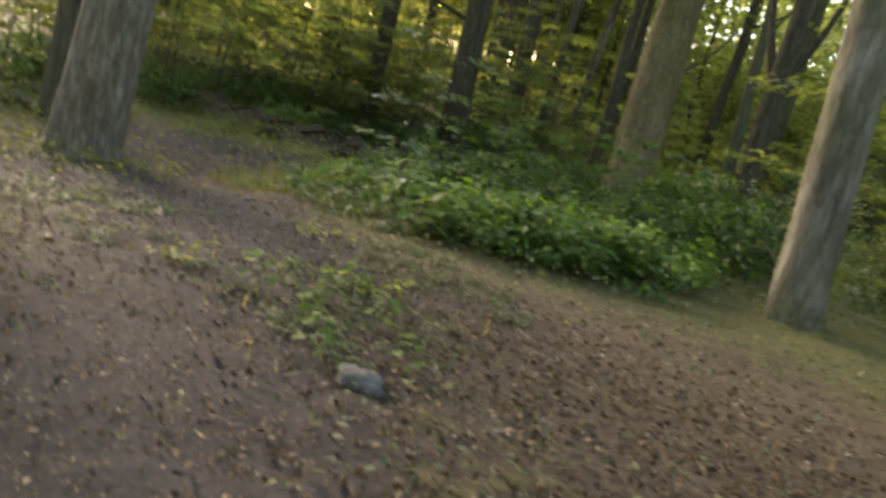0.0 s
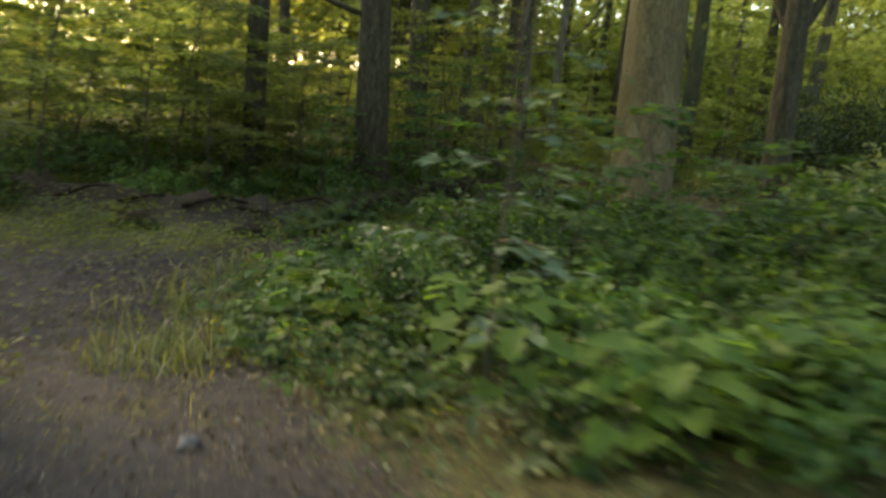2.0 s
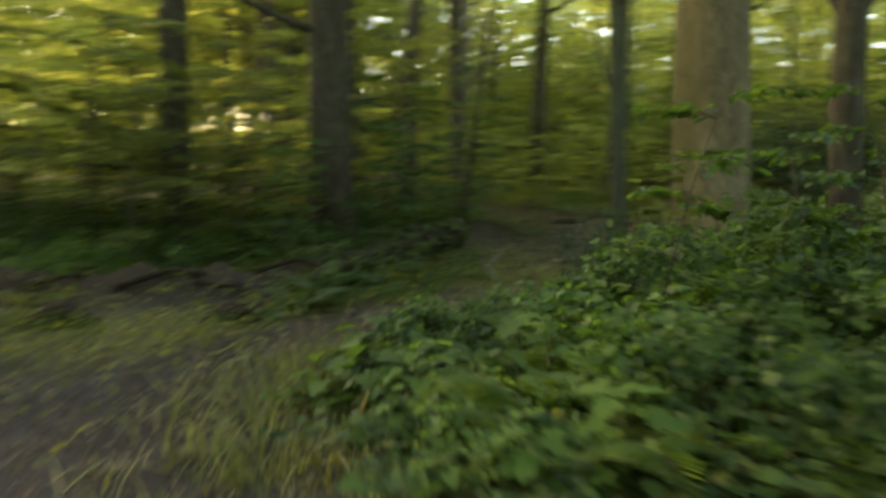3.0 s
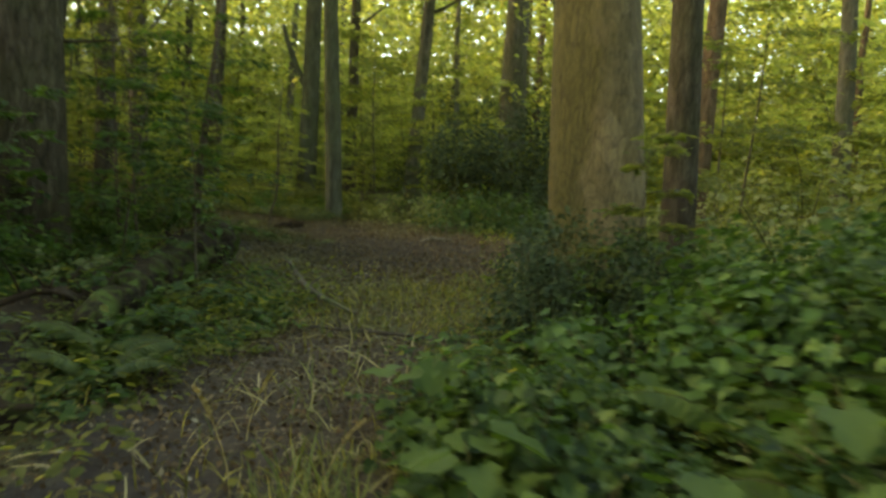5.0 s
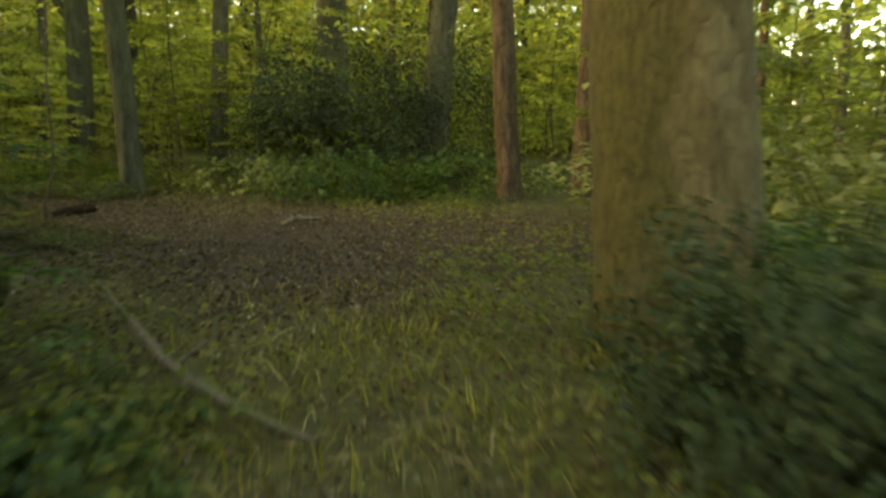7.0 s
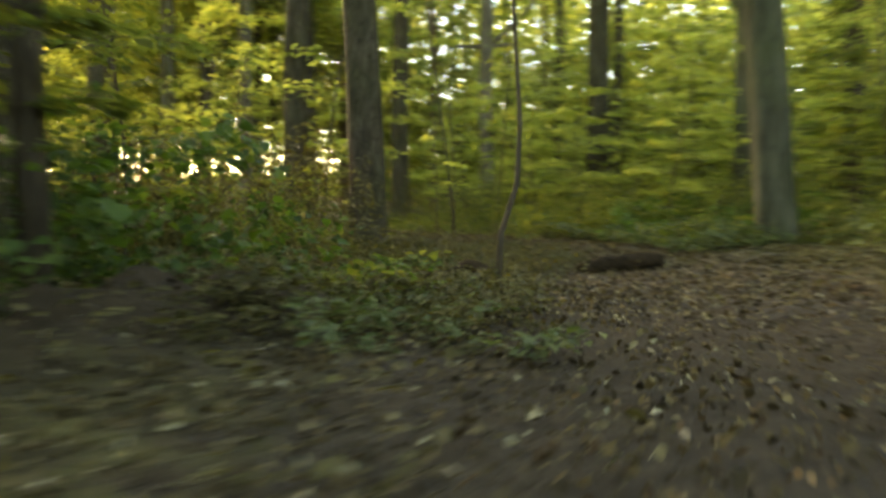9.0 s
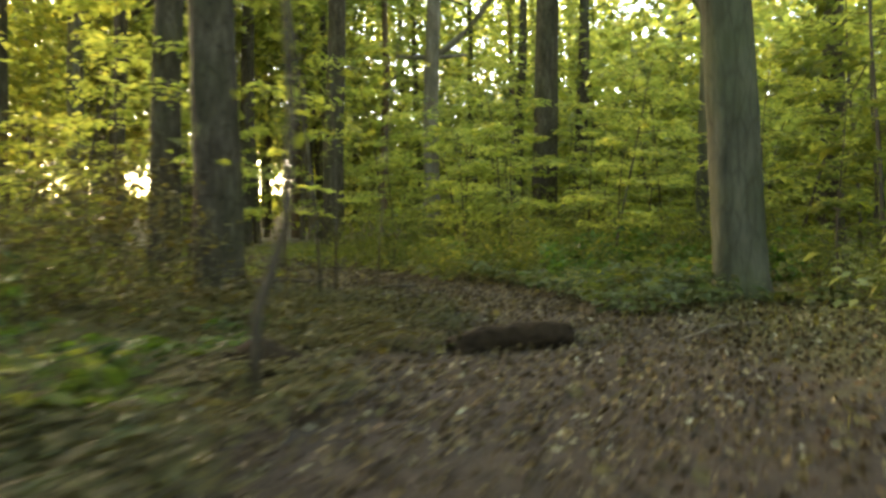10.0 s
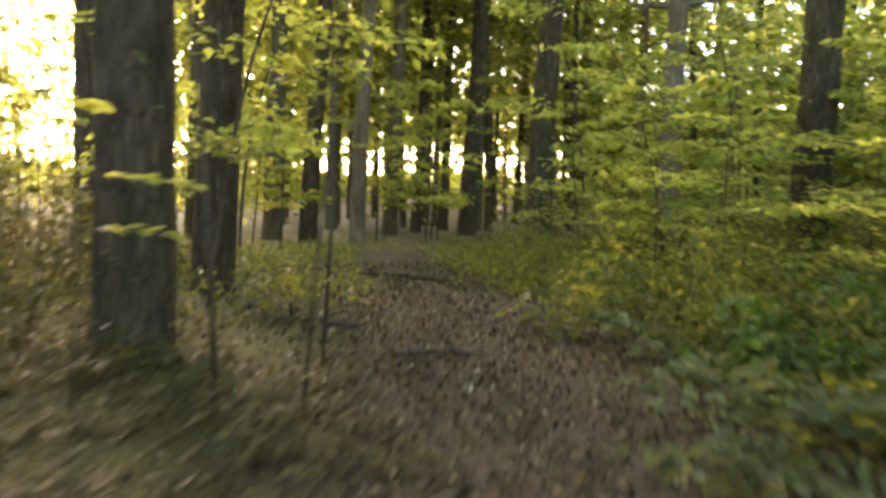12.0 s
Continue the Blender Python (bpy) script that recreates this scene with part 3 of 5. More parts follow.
# ---- undergrowth ----
ROUTE = np.array([(12.1, -5.6), (10.5, -4.9), (8.7, -4.5), (7.3, -3.7), (5.5, -3.2), (3.7, -2.5), (2.1, -2.0), (1.0, -0.9), (0.0, 0.3), (-0.6, 1.3), (-0.9, 2.4), (-0.8, 3.6), (-0.4, 5.1), (-0.2, 6.5), (-0.2, 9), (-0.4, 11.4), (-0.8, 12.9), (-1.2, 14.9), (-1.6, 15.8), (-2.2, 16.8)])


def clear(x, y):
    return float(away(x, y, ROUTE))


LANES = [np.array(v) for v in ([(-0.4, 6), (-4.3, 25.1)], [(-0.4, 6), (-2.5, 19.6)], [(-0.4, 6), (-1.0, 28.4)], [(-0.4, 6), (4.8, 24.4)], [(-0.4, 6), (6.3, 18.1)], [(-0.9, 13), (-7.5, 25.4)], [(-0.9, 13), (-13.9, 26.6)], [(-2, 16.6), (-13.9, 26.6)], [(-2, 16.6), (-21, 30)], [(-0.6, 12), (-12.3, 28.5)], [(-2, 16.6), (-18, 24.5)], [(2, -2), (-4.2, 25)])]


def lane(x, y):
    return min(float(away(x, y, v)) for v in LANES)


def spread(n, cx, cy, rx, ry, r, route=1.0, trail=1.0, gap=0.5, taken=None, open_lane=0.0, bank=0.0):
    """Places in an oval of the plan, clear of the walk and the trail and of one another."""
    out = [] if taken is None else taken
    start = len(out)
    for _ in range(n * 60):
        if len(out) - start >= n:
            break
        a, d = r.uniform(0, 6.283), math.sqrt(r.uniform(0, 1))
        x, y = cx + rx * d * math.cos(a), cy + ry * d * math.sin(a)
        if clear(x, y) < route or away(x, y, TRAIL) < trail or any((x - p) ** 2 + (y - q) ** 2 < gap * gap for p, q in out):
            continue
        if open_lane and lane(x, y) < open_lane or bank and away(x, y, BANK) < bank:
            continue
        out.append((x, y))
    return out[start:]


def sapling_thing(seed, h, mat, label, count=620, size=0.115, shape=OVAL, nb=11, far=False):
    r = np.random.default_rng(seed)
    t = thing("sapling", pose(0, 0, -60), label, "sapling", "young trees of the understory")
    s = np.linspace(0, 1, 9)
    lean = r.normal(0, 0.12, 2)
    stem = np.stack([lean[0] * h * s * s + 0.03 * np.sin(7 * s), lean[1] * h * s * s + 0.03 * np.cos(6 * s), h * s - 0.08], -1)
    part("stem", mesh_of("stem", *tube(stem, np.linspace(0.0055 * h + 0.004, 0.003, 9), 6), TWIG), t)
    where, yaws, twigs = [], [], []
    for k in range(nb):
        u = 0.22 + 0.76 * (k + r.uniform(0, 1)) / nb
        b0 = np.array([np.interp(u, s, stem[:, i]) for i in range(3)])
        g, ln = k * 2.4 + r.uniform(-0.5, 0.5), h * r.uniform(0.24, 0.42) * (1.15 - 0.6 * u)
        q = np.linspace(0, 1, 5)
        tw = b0 + np.stack([np.cos(g) * ln * q, np.sin(g) * ln * q, ln * (0.34 * q - 0.3 * q * q)], -1)
        twigs.append(tube(tw, np.linspace(0.008, 0.002, 5), 4))
        m = count // nb
        f = r.uniform(0.12, 1.05, m)
        side = r.normal(0, 0.24 * ln, m) * (1.1 - 0.6 * f)
        p = np.stack([np.interp(f, q, tw[:, i]) for i in range(3)], -1)
        p += np.stack([-np.sin(g) * side, np.cos(g) * side, r.normal(0, 0.008 * h, m) - 0.015], -1)
        where.append(p)
        yaws.append(g - 1.57 + r.normal(0, 0.9, m))
    for v in [joined(twigs)] if far else twigs:
        br = part("branch", mesh_of("branch", *v, TWIG), t)
        if far:
            tagged(br, "thin dark twigs in the leaves", kind="stuff")
    where, yaws = np.concatenate(where), np.concatenate(yaws)
    n = len(where)
    part("foliage", leaves("foliage", where, size * r.uniform(0.6, 1.3, n), mat, shape, yaw=yaws, tilt=r.normal(-0.16, 0.22, n), roll=r.normal(0, 0.22, n), seed=seed), t)
    return t


def shrub_thing(seed, rad, h, mat, label, count=330, size=0.105, shape=BROAD, hang=-0.35, name="shrub"):
    if shape is not DIAMOND:
        count, size = int(count * 1.6), size * 0.78
    r = np.random.default_rng(seed)
    t = thing(name, pose(0, 0, -60), label, "shrub", "shrubs of the understory")
    for k in range(5):
        g, ln = k * 1.257 + r.uniform(-0.4, 0.4), rad * r.uniform(0.4, 0.9)
        s = np.linspace(0, 1, 6)
        st = np.stack([np.cos(g) * ln * s ** 1.3, np.sin(g) * ln * s ** 1.3, h * r.uniform(0.65, 0.95) * s - 0.06 * (1 - s)], -1)
        part("stem", mesh_of("stem", *tube(st, np.linspace(0.012, 0.004, 6), 5), STEM), t)
    # leaves fill a ragged dome, thicker towards its skin
    hubs = 22
    g, u = r.uniform(0, 6.283, hubs), r.uniform(0.05, 1, hubs)
    lump = np.stack([np.cos(g) * rad * np.sqrt(1 - u * u * 0.75), np.sin(g) * rad * np.sqrt(1 - u * u * 0.75), h * u], -1) * r.uniform(0.55, 1.08, hubs)[:, None]
    p = lump[r.integers(0, hubs, count)] + r.normal(0, 1, (count, 3)) * (rad * 0.15, rad * 0.15, h * 0.1)
    p[:, 2] = np.abs(p[:, 2]) + 0.02
    out = np.arctan2(p[:, 1], p[:, 0]) - 1.57
    part("foliage", leaves("foliage", p, size * r.uniform(0.5, 1.25, count), mat, shape, yaw=out + r.normal(0, 0.9, count), tilt=r.normal(hang, 0.35, count), seed=seed), t)
    return t


def herb_thing(seed, rad, h, mat, label, count=90, size=0.1):
    """A low herb: a few stems that hold their leaves out flat."""
    r = np.random.default_rng(seed)
    t = thing("herb", pose(0, 0, -60), label, "plant", "low herbs of the forest floor")
    where, yaws = [], []
    for k in range(4):
        g, ln = k * 1.571 + r.uniform(-0.5, 0.5), rad * r.uniform(0.6, 1.0)
        top = h * r.uniform(0.6, 1.0)
        s = np.linspace(0, 1, 5)
        st = np.stack([np.cos(g) * ln * s ** 1.5, np.sin(g) * ln * s ** 1.5, top * np.sin(s * 1.5) - 0.03], -1)
        part("stem", mesh_of("stem", *tube(st, np.linspace(0.006, 0.002, 5), 5), STEM), t)
        m = count // 4
        f = r.uniform(0.3, 1.08, m)
        p = np.stack([np.interp(f, s, st[:, i]) for i in range(3)], -1)
        where.append(p + np.stack([r.normal(0, rad * 0.16, m), r.normal(0, rad * 0.16, m), r.normal(0, 0.02, m)], -1))
        yaws.append(g - 1.57 + r.normal(0, 1.0, m))
    where, yaws = np.concatenate(where), np.concatenate(yaws)
    n = len(where)
    part("foliage", leaves("foliage", where, size * r.uniform(0.5, 1.2, n), mat, BROAD if seed % 2 else OVAL, yaw=yaws, tilt=r.normal(-0.12, 0.25, n), roll=r.normal(0, 0.22, n), seed=seed), t)
    return t


def fern_thing(seed, ln, label, mat=None):
    r = np.random.default_rng(seed)
    t = thing("fern", pose(0, 0, -60), label, "fern", "ferns on the forest floor")
    s = np.linspace(0, 1, 8)
    rib = np.stack([0 * s, ln * s, ln * (1.15 * s - 0.9 * s * s)], -1)
    v, f = tube(rib, np.linspace(0.006, 0.0015, 8), 4)
    rib_me = mesh_of("rib", v, f, STEM)
    m = 34
    u = np.repeat(np.linspace(0.15, 0.98, m // 2), 2)
    sd = np.tile([-1.0, 1.0], m // 2)
    p = np.stack([np.interp(u, s, rib[:, i]) for i in range(3)], -1)
    size = ln * 0.3 * np.sin(np.clip(u * 1.05, 0, 1) * 3.0) ** 0.8 * (1.1 - 0.5 * u) + 0.01
    fr = leaves("frond", p, size, mat or FERN, (OVAL[0] * (0.75, 1, 1), OVAL[1]), yaw=-sd * 1.25, tilt=np.full(m, -0.15), roll=np.zeros(m), seed=seed)
    for k in range(8):
        mm = pose(0, 0, 0.0, r.uniform(-6, 14), 0, k * 45 + r.uniform(-14, 14)) @ Matrix.Scale(r.uniform(0.75, 1.1), 4)
        fo = part("frond", fr, t, m=mm)
        part("rib", rib_me, fo)
    return t


def plant_thing(seed, h, mat, label, size=0.16, count=13):
    """A low broad-leaved plant, each leaf a part of its own."""
    r = np.random.default_rng(seed)
    t = thing("broadleaf_plant", pose(0, 0, -60), label, "plant", "broad-leaved plants beside the trail")
    s = np.linspace(0, 1, 5)
    st = np.stack([0.06 * s * s, 0.03 * s, h * s - 0.04], -1)
    part("stem", mesh_of("stem", *tube(st, np.linspace(0.008, 0.003, 5), 5), STEM), t)
    shape = (np.array([(0, 0, 0), (-0.3, -0.06, 0.05), (-0.48, 0.3, 0.1), (-0.26, 0.42, 0.05), (-0.3, 0.7, 0.05), (0, 1, -0.12), (0.3, 0.7, 0.05), (0.26, 0.42, 0.05), (0.48, 0.3, 0.1), (0.3, -0.06, 0.05), (0, 0.45, -0.03)]), [(0, 10, 2, 1), (10, 4, 3, 2), (10, 5, 4), (0, 9, 8, 10), (10, 8, 7, 6), (10, 6, 5)])
    lf = leaves("leaf", np.zeros((1, 3)), [size], mat, shape, yaw=np.zeros(1), tilt=np.zeros(1), roll=np.zeros(1))
    for k in range(count):
        g, u = k * 137.5 + r.uniform(-20, 20), 0.3 + 0.7 * (k + 0.5) / count
        d = h * 0.55 * (1.1 - u * 0.75)
        x, y = d * math.sin(radians(-g)), d * math.cos(radians(g))
        part("leaf", lf, t, m=pose(x * 0.55, y * 0.55, h * u + r.uniform(-0.02, 0.03), r.uniform(-32, 2), r.uniform(-15, 15), g) @ Matrix.Scale(r.uniform(0.65, 1.15), 4))
    return t


def plant_out(kinds, places, r, lo=0.8, hi=1.2, sink=0.03, lean=5):
    """Copies of the kinds in turn at the places; the first of each kind is moved to its place."""
    for i, (x, y) in enumerate(places):
        k = kinds[int(r.integers(0, len(kinds)))]
        m = pose(x, y, at(x, y) - sink, r.normal(0, lean), r.normal(0, lean), r.uniform(0, 360)) @ Matrix.Scale(r.uniform(lo, hi), 4)
        if k.location.z < -50:
            k.matrix_basis = m
        else:
            c = copy_thing(k, Matrix.Identity(4))
            c.matrix_basis = m


ur = np.random.default_rng(31)
L_SAP_Y = "young beech sapling with layered yellow-green leaves"
L_SAP_G = "young sapling with layered green leaves in shade"
SAP_Y = [sapling_thing(200 + i, h, LEAF_TREE, L_SAP_Y, c) for i, (h, c) in enumerate([(3.0, 800), (4.2, 1050), (5.4, 1300)])]
SAP_G = [sapling_thing(210 + i, h, LEAF_GREEN, L_SAP_G, c) for i, (h, c) in enumerate([(2.4, 760), (3.6, 1050), (5.0, 1300)])]
FAR_Y = [sapling_thing(204 + i, h, LEAF_TREE, L_SAP_Y, c, 0.145, DIAMOND, 8, True) for i, (h, c) in enumerate([(3.2, 560), (4.8, 800)])]
FAR_G = [sapling_thing(214 + i, h, LEAF_GREEN, L_SAP_G, c, 0.145, DIAMOND, 8, True) for i, (h, c) in enumerate([(2.8, 520), (4.6, 800)])]
BUSH = [shrub_thing(220 + i, rd, h, LEAF_BUSH, "dense bramble bush with broad dark green leaves", n) for i, (rd, h, n) in enumerate([(0.75, 0.85, 640), (0.6, 0.7, 520), (0.9, 1.0, 760)])]
LIGHT = [shrub_thing(230 + i, rd, h, LEAF_BRIGHT, "low bush with broad fresh green leaves", n, 0.11) for i, (rd, h, n) in enumerate([(0.6, 0.6, 480), (0.75, 0.75, 600)])]
YELLOW = [shrub_thing(235 + i, rd, h, LEAF_GREEN, "low leafy thicket of young olive-green beech", n, 0.09, OVAL, -0.2) for i, (rd, h, n) in enumerate([(0.9, 1.1, 760)])]
YELLOW = YELLOW + [shrub_thing(238 + i, rd, h, LEAF_GREEN, "low leafy thicket of young green beech", n, 0.09, OVAL, -0.2) for i, (rd, h, n) in enumerate([(0.7, 0.7, 560), (0.9, 1.0, 760)])]
FAR_BUSH = [shrub_thing(224, 0.8, 0.9, LEAF_BUSH, "dense bramble bush with dark green leaves in deep shade", 480, 0.12, DIAMOND)]
FAR_PALE = [shrub_thing(225 + i, 0.75, h, LEAF_PALE, "low bush with pale grey-green leaves", 480, 0.11, DIAMOND, -0.2) for i, h in enumerate((0.8, 1.2))]
BROWN = [shrub_thing(228 + i, 0.7, h, LEAF_OLIVE, "scrubby bush with dull olive-brown leaves", 420, 0.09, DIAMOND, -0.2) for i, h in enumerate((0.9, 1.5))]
HOLLY = [shrub_thing(240 + i, 1.5, 3.2, LEAF_HOLLY, "dark evergreen shrub with small glossy leaves", 2200, 0.12, OVAL) for i in range(2)]
FERNS = [fern_thing(250 + i, ln, "green fern with arching fronds") for i, ln in enumerate((0.55, 0.7))]
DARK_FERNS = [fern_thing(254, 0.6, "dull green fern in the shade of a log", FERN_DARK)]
PLANTS = [plant_thing(260 + i, h, LEAF_FRESH, "young maple plant with broad lobed leaves", sz) for i, (h, sz) in enumerate([(0.5, 0.14), (0.4, 0.12)])]

BRAMBLE = [herb_thing(281 + i, rd, h, LEAF_BUSH, "low arching bramble with dull green leaves", 110, 0.1) for i, (rd, h) in enumerate([(0.45, 0.34), (0.55, 0.45), (0.4, 0.3)])]
CLOVER = [herb_thing(287, 0.4, 0.18, LEAF_GREEN, "low carpet of small fresh green leaves", 220, 0.06)]
DULL = [herb_thing(291 + i, rd, h, LEAF_OLIVE, "low seedling with small dull olive leaves", 150, 0.06) for i, (rd, h) in enumerate([(0.42, 0.3), (0.36, 0.22)])]
SPRAY = [herb_thing(296, 0.4, 0.35, LEAF_TREE, "small herb with yellow-green leaves on bare soil", 70, 0.09)]
HERBS = [herb_thing(270 + i, rd, h, mt, lb) for i, (rd, h, mt, lb) in enumerate([(0.42, 0.3, LEAF_DIM, "low herb with flat grey-green leaves"), (0.5, 0.4, LEAF_GREEN, "low seedling with flat olive green leaves"), (0.38, 0.25, LEAF_DIM, "low herb with flat grey-green leaves")])]
plant_out(HERBS, spread(20, -3.5, 18.9, 0.8, 1.1, ur, 1.7, 0.7, 0.28) + spread(16, -5.0, 20.6, 2.0, 1.0, ur, 1.7, 0.6, 0.35), ur, 0.7, 1.2)
plant_out(DULL, spread(60, -5.0, 17.1, 1.7, 1.4, ur, 1.4, 0.6, 0.22), ur, 0.5, 0.85)
plant_out(DULL + [HERBS[0], HERBS[2]], spread(18, -2.5, 13.3, 0.9, 1.0, ur, 0.9, 0.75, 0.25), ur, 0.5, 0.8)
plant_out(DULL, spread(26, -3.1, 14.3, 1.2, 1.5, ur, 1.3, 1.0, 0.28), ur, 0.6, 1.0)
plant_out([BRAMBLE[0], HERBS[0], HERBS[1]], spread(4, -3.9, 13.6, 0.8, 0.8, ur, 1.2, 1.0, 0.35) + spread(4, 4.9, -0.6, 1.1, 0.4, ur, 1.5, 1.1, 0.35) + spread(12, 1.4, 1.6, 0.9, 1.4, ur, 1.1, 0.9, 0.35), ur, 0.7, 1.2)
plant_out(HERBS, spread(3, -3.2, 2.3, 1.8, 0.8, ur, 1.5, 1.5, 0.4), ur, 0.8, 1.3)
plant_out(PLANTS, [(5.9, -0.55), (6.15, -0.35), (6.4, -0.2), (6.1, -0.05), (6.6, 0.1), (5.75, -0.3), (6.9, 0.35), (6.5, 0.35), (7.3, 0.55), (7.5, 0.8), (7.1, 0.75), (4.4, 0.2), (4.75, 0.0), (4.1, 0.45), (5.1, -0.2)], ur, 1.2, 1.7)
plant_out(SPRAY, [(8.05, -2.55), (6.3, -2.0), (7.3, -3.6)], ur, 0.5, 0.7)
plant_out([HERBS[0], HERBS[2]], spread(22, 8.2, -3.0, 1.0, 0.75, ur, 0.75, 0.0, 0.22) + spread(15, 6.6, -3.2, 1.8, 0.95, ur, 0.0, 0.0, 0.24) + spread(16, 4.9, -3.9, 0.9, 0.7, ur, 0.0, 0.0, 0.26) + spread(18, 7.4, -1.6, 1.2, 0.45, ur, 0.9, 0.0, 0.22), ur, 0.25, 0.5)
SHADE = [sapling_thing(206 + i, h, LEAF_BUSH, "slim young tree with dark green leaves in shade", c, 0.12) for i, (h, c) in enumerate([(3.4, 620), (2.5, 420)])]
# the big bramble bank beside the dirt path
taken = []
plant_out(LIGHT + LIGHT + BUSH, spread(16, 6.2, 1.25, 1.6, 1.1, ur, 1.6, 1.4, 0.55, taken), ur, 0.6, 0.9)
plant_out(BUSH + BUSH + LIGHT, spread(14, 4.4, 2.1, 1.6, 1.4, ur, 1.8, 1.3, 0.55, taken), ur, 0.6, 0.95)
plant_out(BUSH, spread(16, 4.7, 4.0, 2.6, 1.8, ur, 1.6, 1.4, 0.75, taken), ur, 0.9, 1.25)
plant_out(BRAMBLE, spread(22, 4.1, -0.1, 2.0, 0.8, ur, 1.6, 1.1, 0.32, taken), ur, 0.55, 1.0)
plant_out(SHADE[1:], spread(9, 5.2, 2.9, 2.4, 1.5, ur, 2.4, 1.4, 0.8) + [(3.2, 3.4), (2.6, 2.2)], ur, 0.55, 0.85)
plant_out(LIGHT, [(6.4, 0.45), (5.7, 0.2), (7.4, 1.1), (2.5, 1.0), (3.0, 1.5)], ur, 0.65, 0.9)
plant_out(BRAMBLE + [PLANTS[1]], [(2.9, -0.45), (2.5, -0.05), (2.1, 0.35), (3.2, -0.3), (2.6, 0.3), (3.5, -0.45), (1.75, 0.75), (3.0, 0.05), (2.3, 0.1), (3.35, -0.05)], ur, 0.8, 1.05)
# right of the trail up to the massive trunk
plant_out(BRAMBLE, [(0.2, 3.9), (0.35, 4.4), (0.4, 3.4), (0.5, 2.9), (0.3, 4.9), (0.75, 4.2), (0.8, 3.7), (0.6, 2.4)], ur, 0.6, 0.85)
plant_out(PLANTS, [(0.35, 3.65), (0.55, 4.15), (0.5, 3.1), (0.4, 4.65)], ur, 0.7, 0.9)
plant_out(BUSH[:2], [(0.75, 2.75), (1.0, 2.1), (1.25, 2.7), (0.7, 3.4)], ur, 0.5, 0.7)
plant_out(LIGHT, [(1.35, 1.6), (1.8, 1.3), (1.7, 2.0), (2.3, 0.6)], ur, 0.5, 0.65)
plant_out(FERNS, [(2.7, 0.75), (2.35, 1.1), (2.1, 1.5)], ur, 1.15, 1.4)
plant_out(PLANTS, [(1.6, 0.95), (1.95, 0.75), (2.2, 0.95), (2.6, 0.35), (1.5, 1.3), (2.5, 1.4), (2.0, 1.9), (3.0, 0.5)], ur, 0.9, 1.3)
plant_out(BRAMBLE, spread(16, 1.4, 1.9, 1.1, 1.3, ur, 1.0, 0.9, 0.28) + spread(9, 0.95, 4.6, 0.4, 1.0, ur, 1.0, 0.8, 0.25), ur, 0.7, 1.1)
taken = []
plant_out(LIGHT + LIGHT + BUSH, spread(20, 2.7, 4.2, 1.7, 2.6, ur, 1.5, 1.5, 0.5, taken), ur, 0.7, 0.95)
BROAD_LEAVED = [plant_thing(264 + i, h, LEAF_BROAD, "sycamore seedling with large soft lobed leaves", sz, 9) for i, (h, sz) in enumerate([(0.5, 0.185), (0.4, 0.16)])]
plant_out(BROAD_LEAVED, spread(26, 1.0, 3.0, 1.1, 1.6, ur, 0.75, 0.7, 0.24, taken), ur, 0.85, 1.2)
plant_out(BROAD_LEAVED[1:] + BRAMBLE, [(0.45, 2.35), (0.65, 2.0), (0.8, 1.6), (0.55, 2.75), (0.95, 2.4), (1.05, 1.9)], ur, 0.9, 1.2)
plant_out(BUSH[:2], [(0.85, 2.35), (0.75, 3.0)], ur, 0.8, 0.95)
plant_out(BUSH, [(1.7, 6.6), (2.1, 6.9), (2.2, 6.3), (2.9, 7.3), (3.3, 8.0)], ur, 0.7, 0.9)
DUSK = [shrub_thing(243, 0.55, 1.5, LEAF_HOLLY, "tall dark shrub with dense small leaves before the massive trunk", 900, 0.09, OVAL, -0.5)]
plant_out(DUSK, [(1.3, 5.95), (1.75, 6.2), (1.6, 5.6), (1.1, 6.35), (1.35, 6.6), (1.15, 5.6)], ur, 0.58, 0.72)
SHADY = [plant_thing(262, 0.5, LEAF_BUSH, "broad-leaved plant with large dark green leaves", 0.15)]
plant_out(SHADY, [(1.35, 4.6), (1.2, 4.2), (1.9, 4.9)], ur, 1.0, 1.3)
plant_out(DUSK, [(1.75, 5.3), (2.1, 5.6), (2.0, 6.1)], ur, 0.5, 0.62)
plant_out(FAR_PALE + FAR_PALE + [LIGHT[0]], [(x + 2.4 if x < 4.6 else x, y) for x, y in spread(26, 6.0, 10.0, 3.6, 4.2, ur, 3, 3, 0.8)], ur, 0.9, 1.5)
plant_out(PLANTS, [(8.5, -3.3), (8.2, -3.0), (7.9, -3.35), (8.9, -3.5), (8.0, -2.7), (7.5, -2.9), (9.2, -3.1), (8.6, -2.9)], ur, 0.4, 0.7)
# left of the trail, along the bank
taken = []
plant_out(FERNS, [(1.9, 2.2), (2.3, 2.6), (2.7, 2.9), (2.2, 1.6), (2.8, 2.1), (3.1, 2.6), (1.8, 2.9)], ur, 1.1, 1.5)
plant_out(LIGHT, [(2.2, 3.3), (3.3, 3.3), (2.9, 3.9), (3.6, 2.6)], ur, 0.8, 1.1)
plant_out([HERBS[1], BRAMBLE[0], BRAMBLE[2], CLOVER[0], CLOVER[0]], spread(46, -1.55, 5.6, 0.65, 2.4, ur, 0.8, 0.7, 0.22) + spread(10, -2.45, 6.6, 0.25, 1.8, ur, 1.0, 0.8, 0.3), ur, 0.5, 0.85)
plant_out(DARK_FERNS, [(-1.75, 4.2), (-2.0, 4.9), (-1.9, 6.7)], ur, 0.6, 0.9)
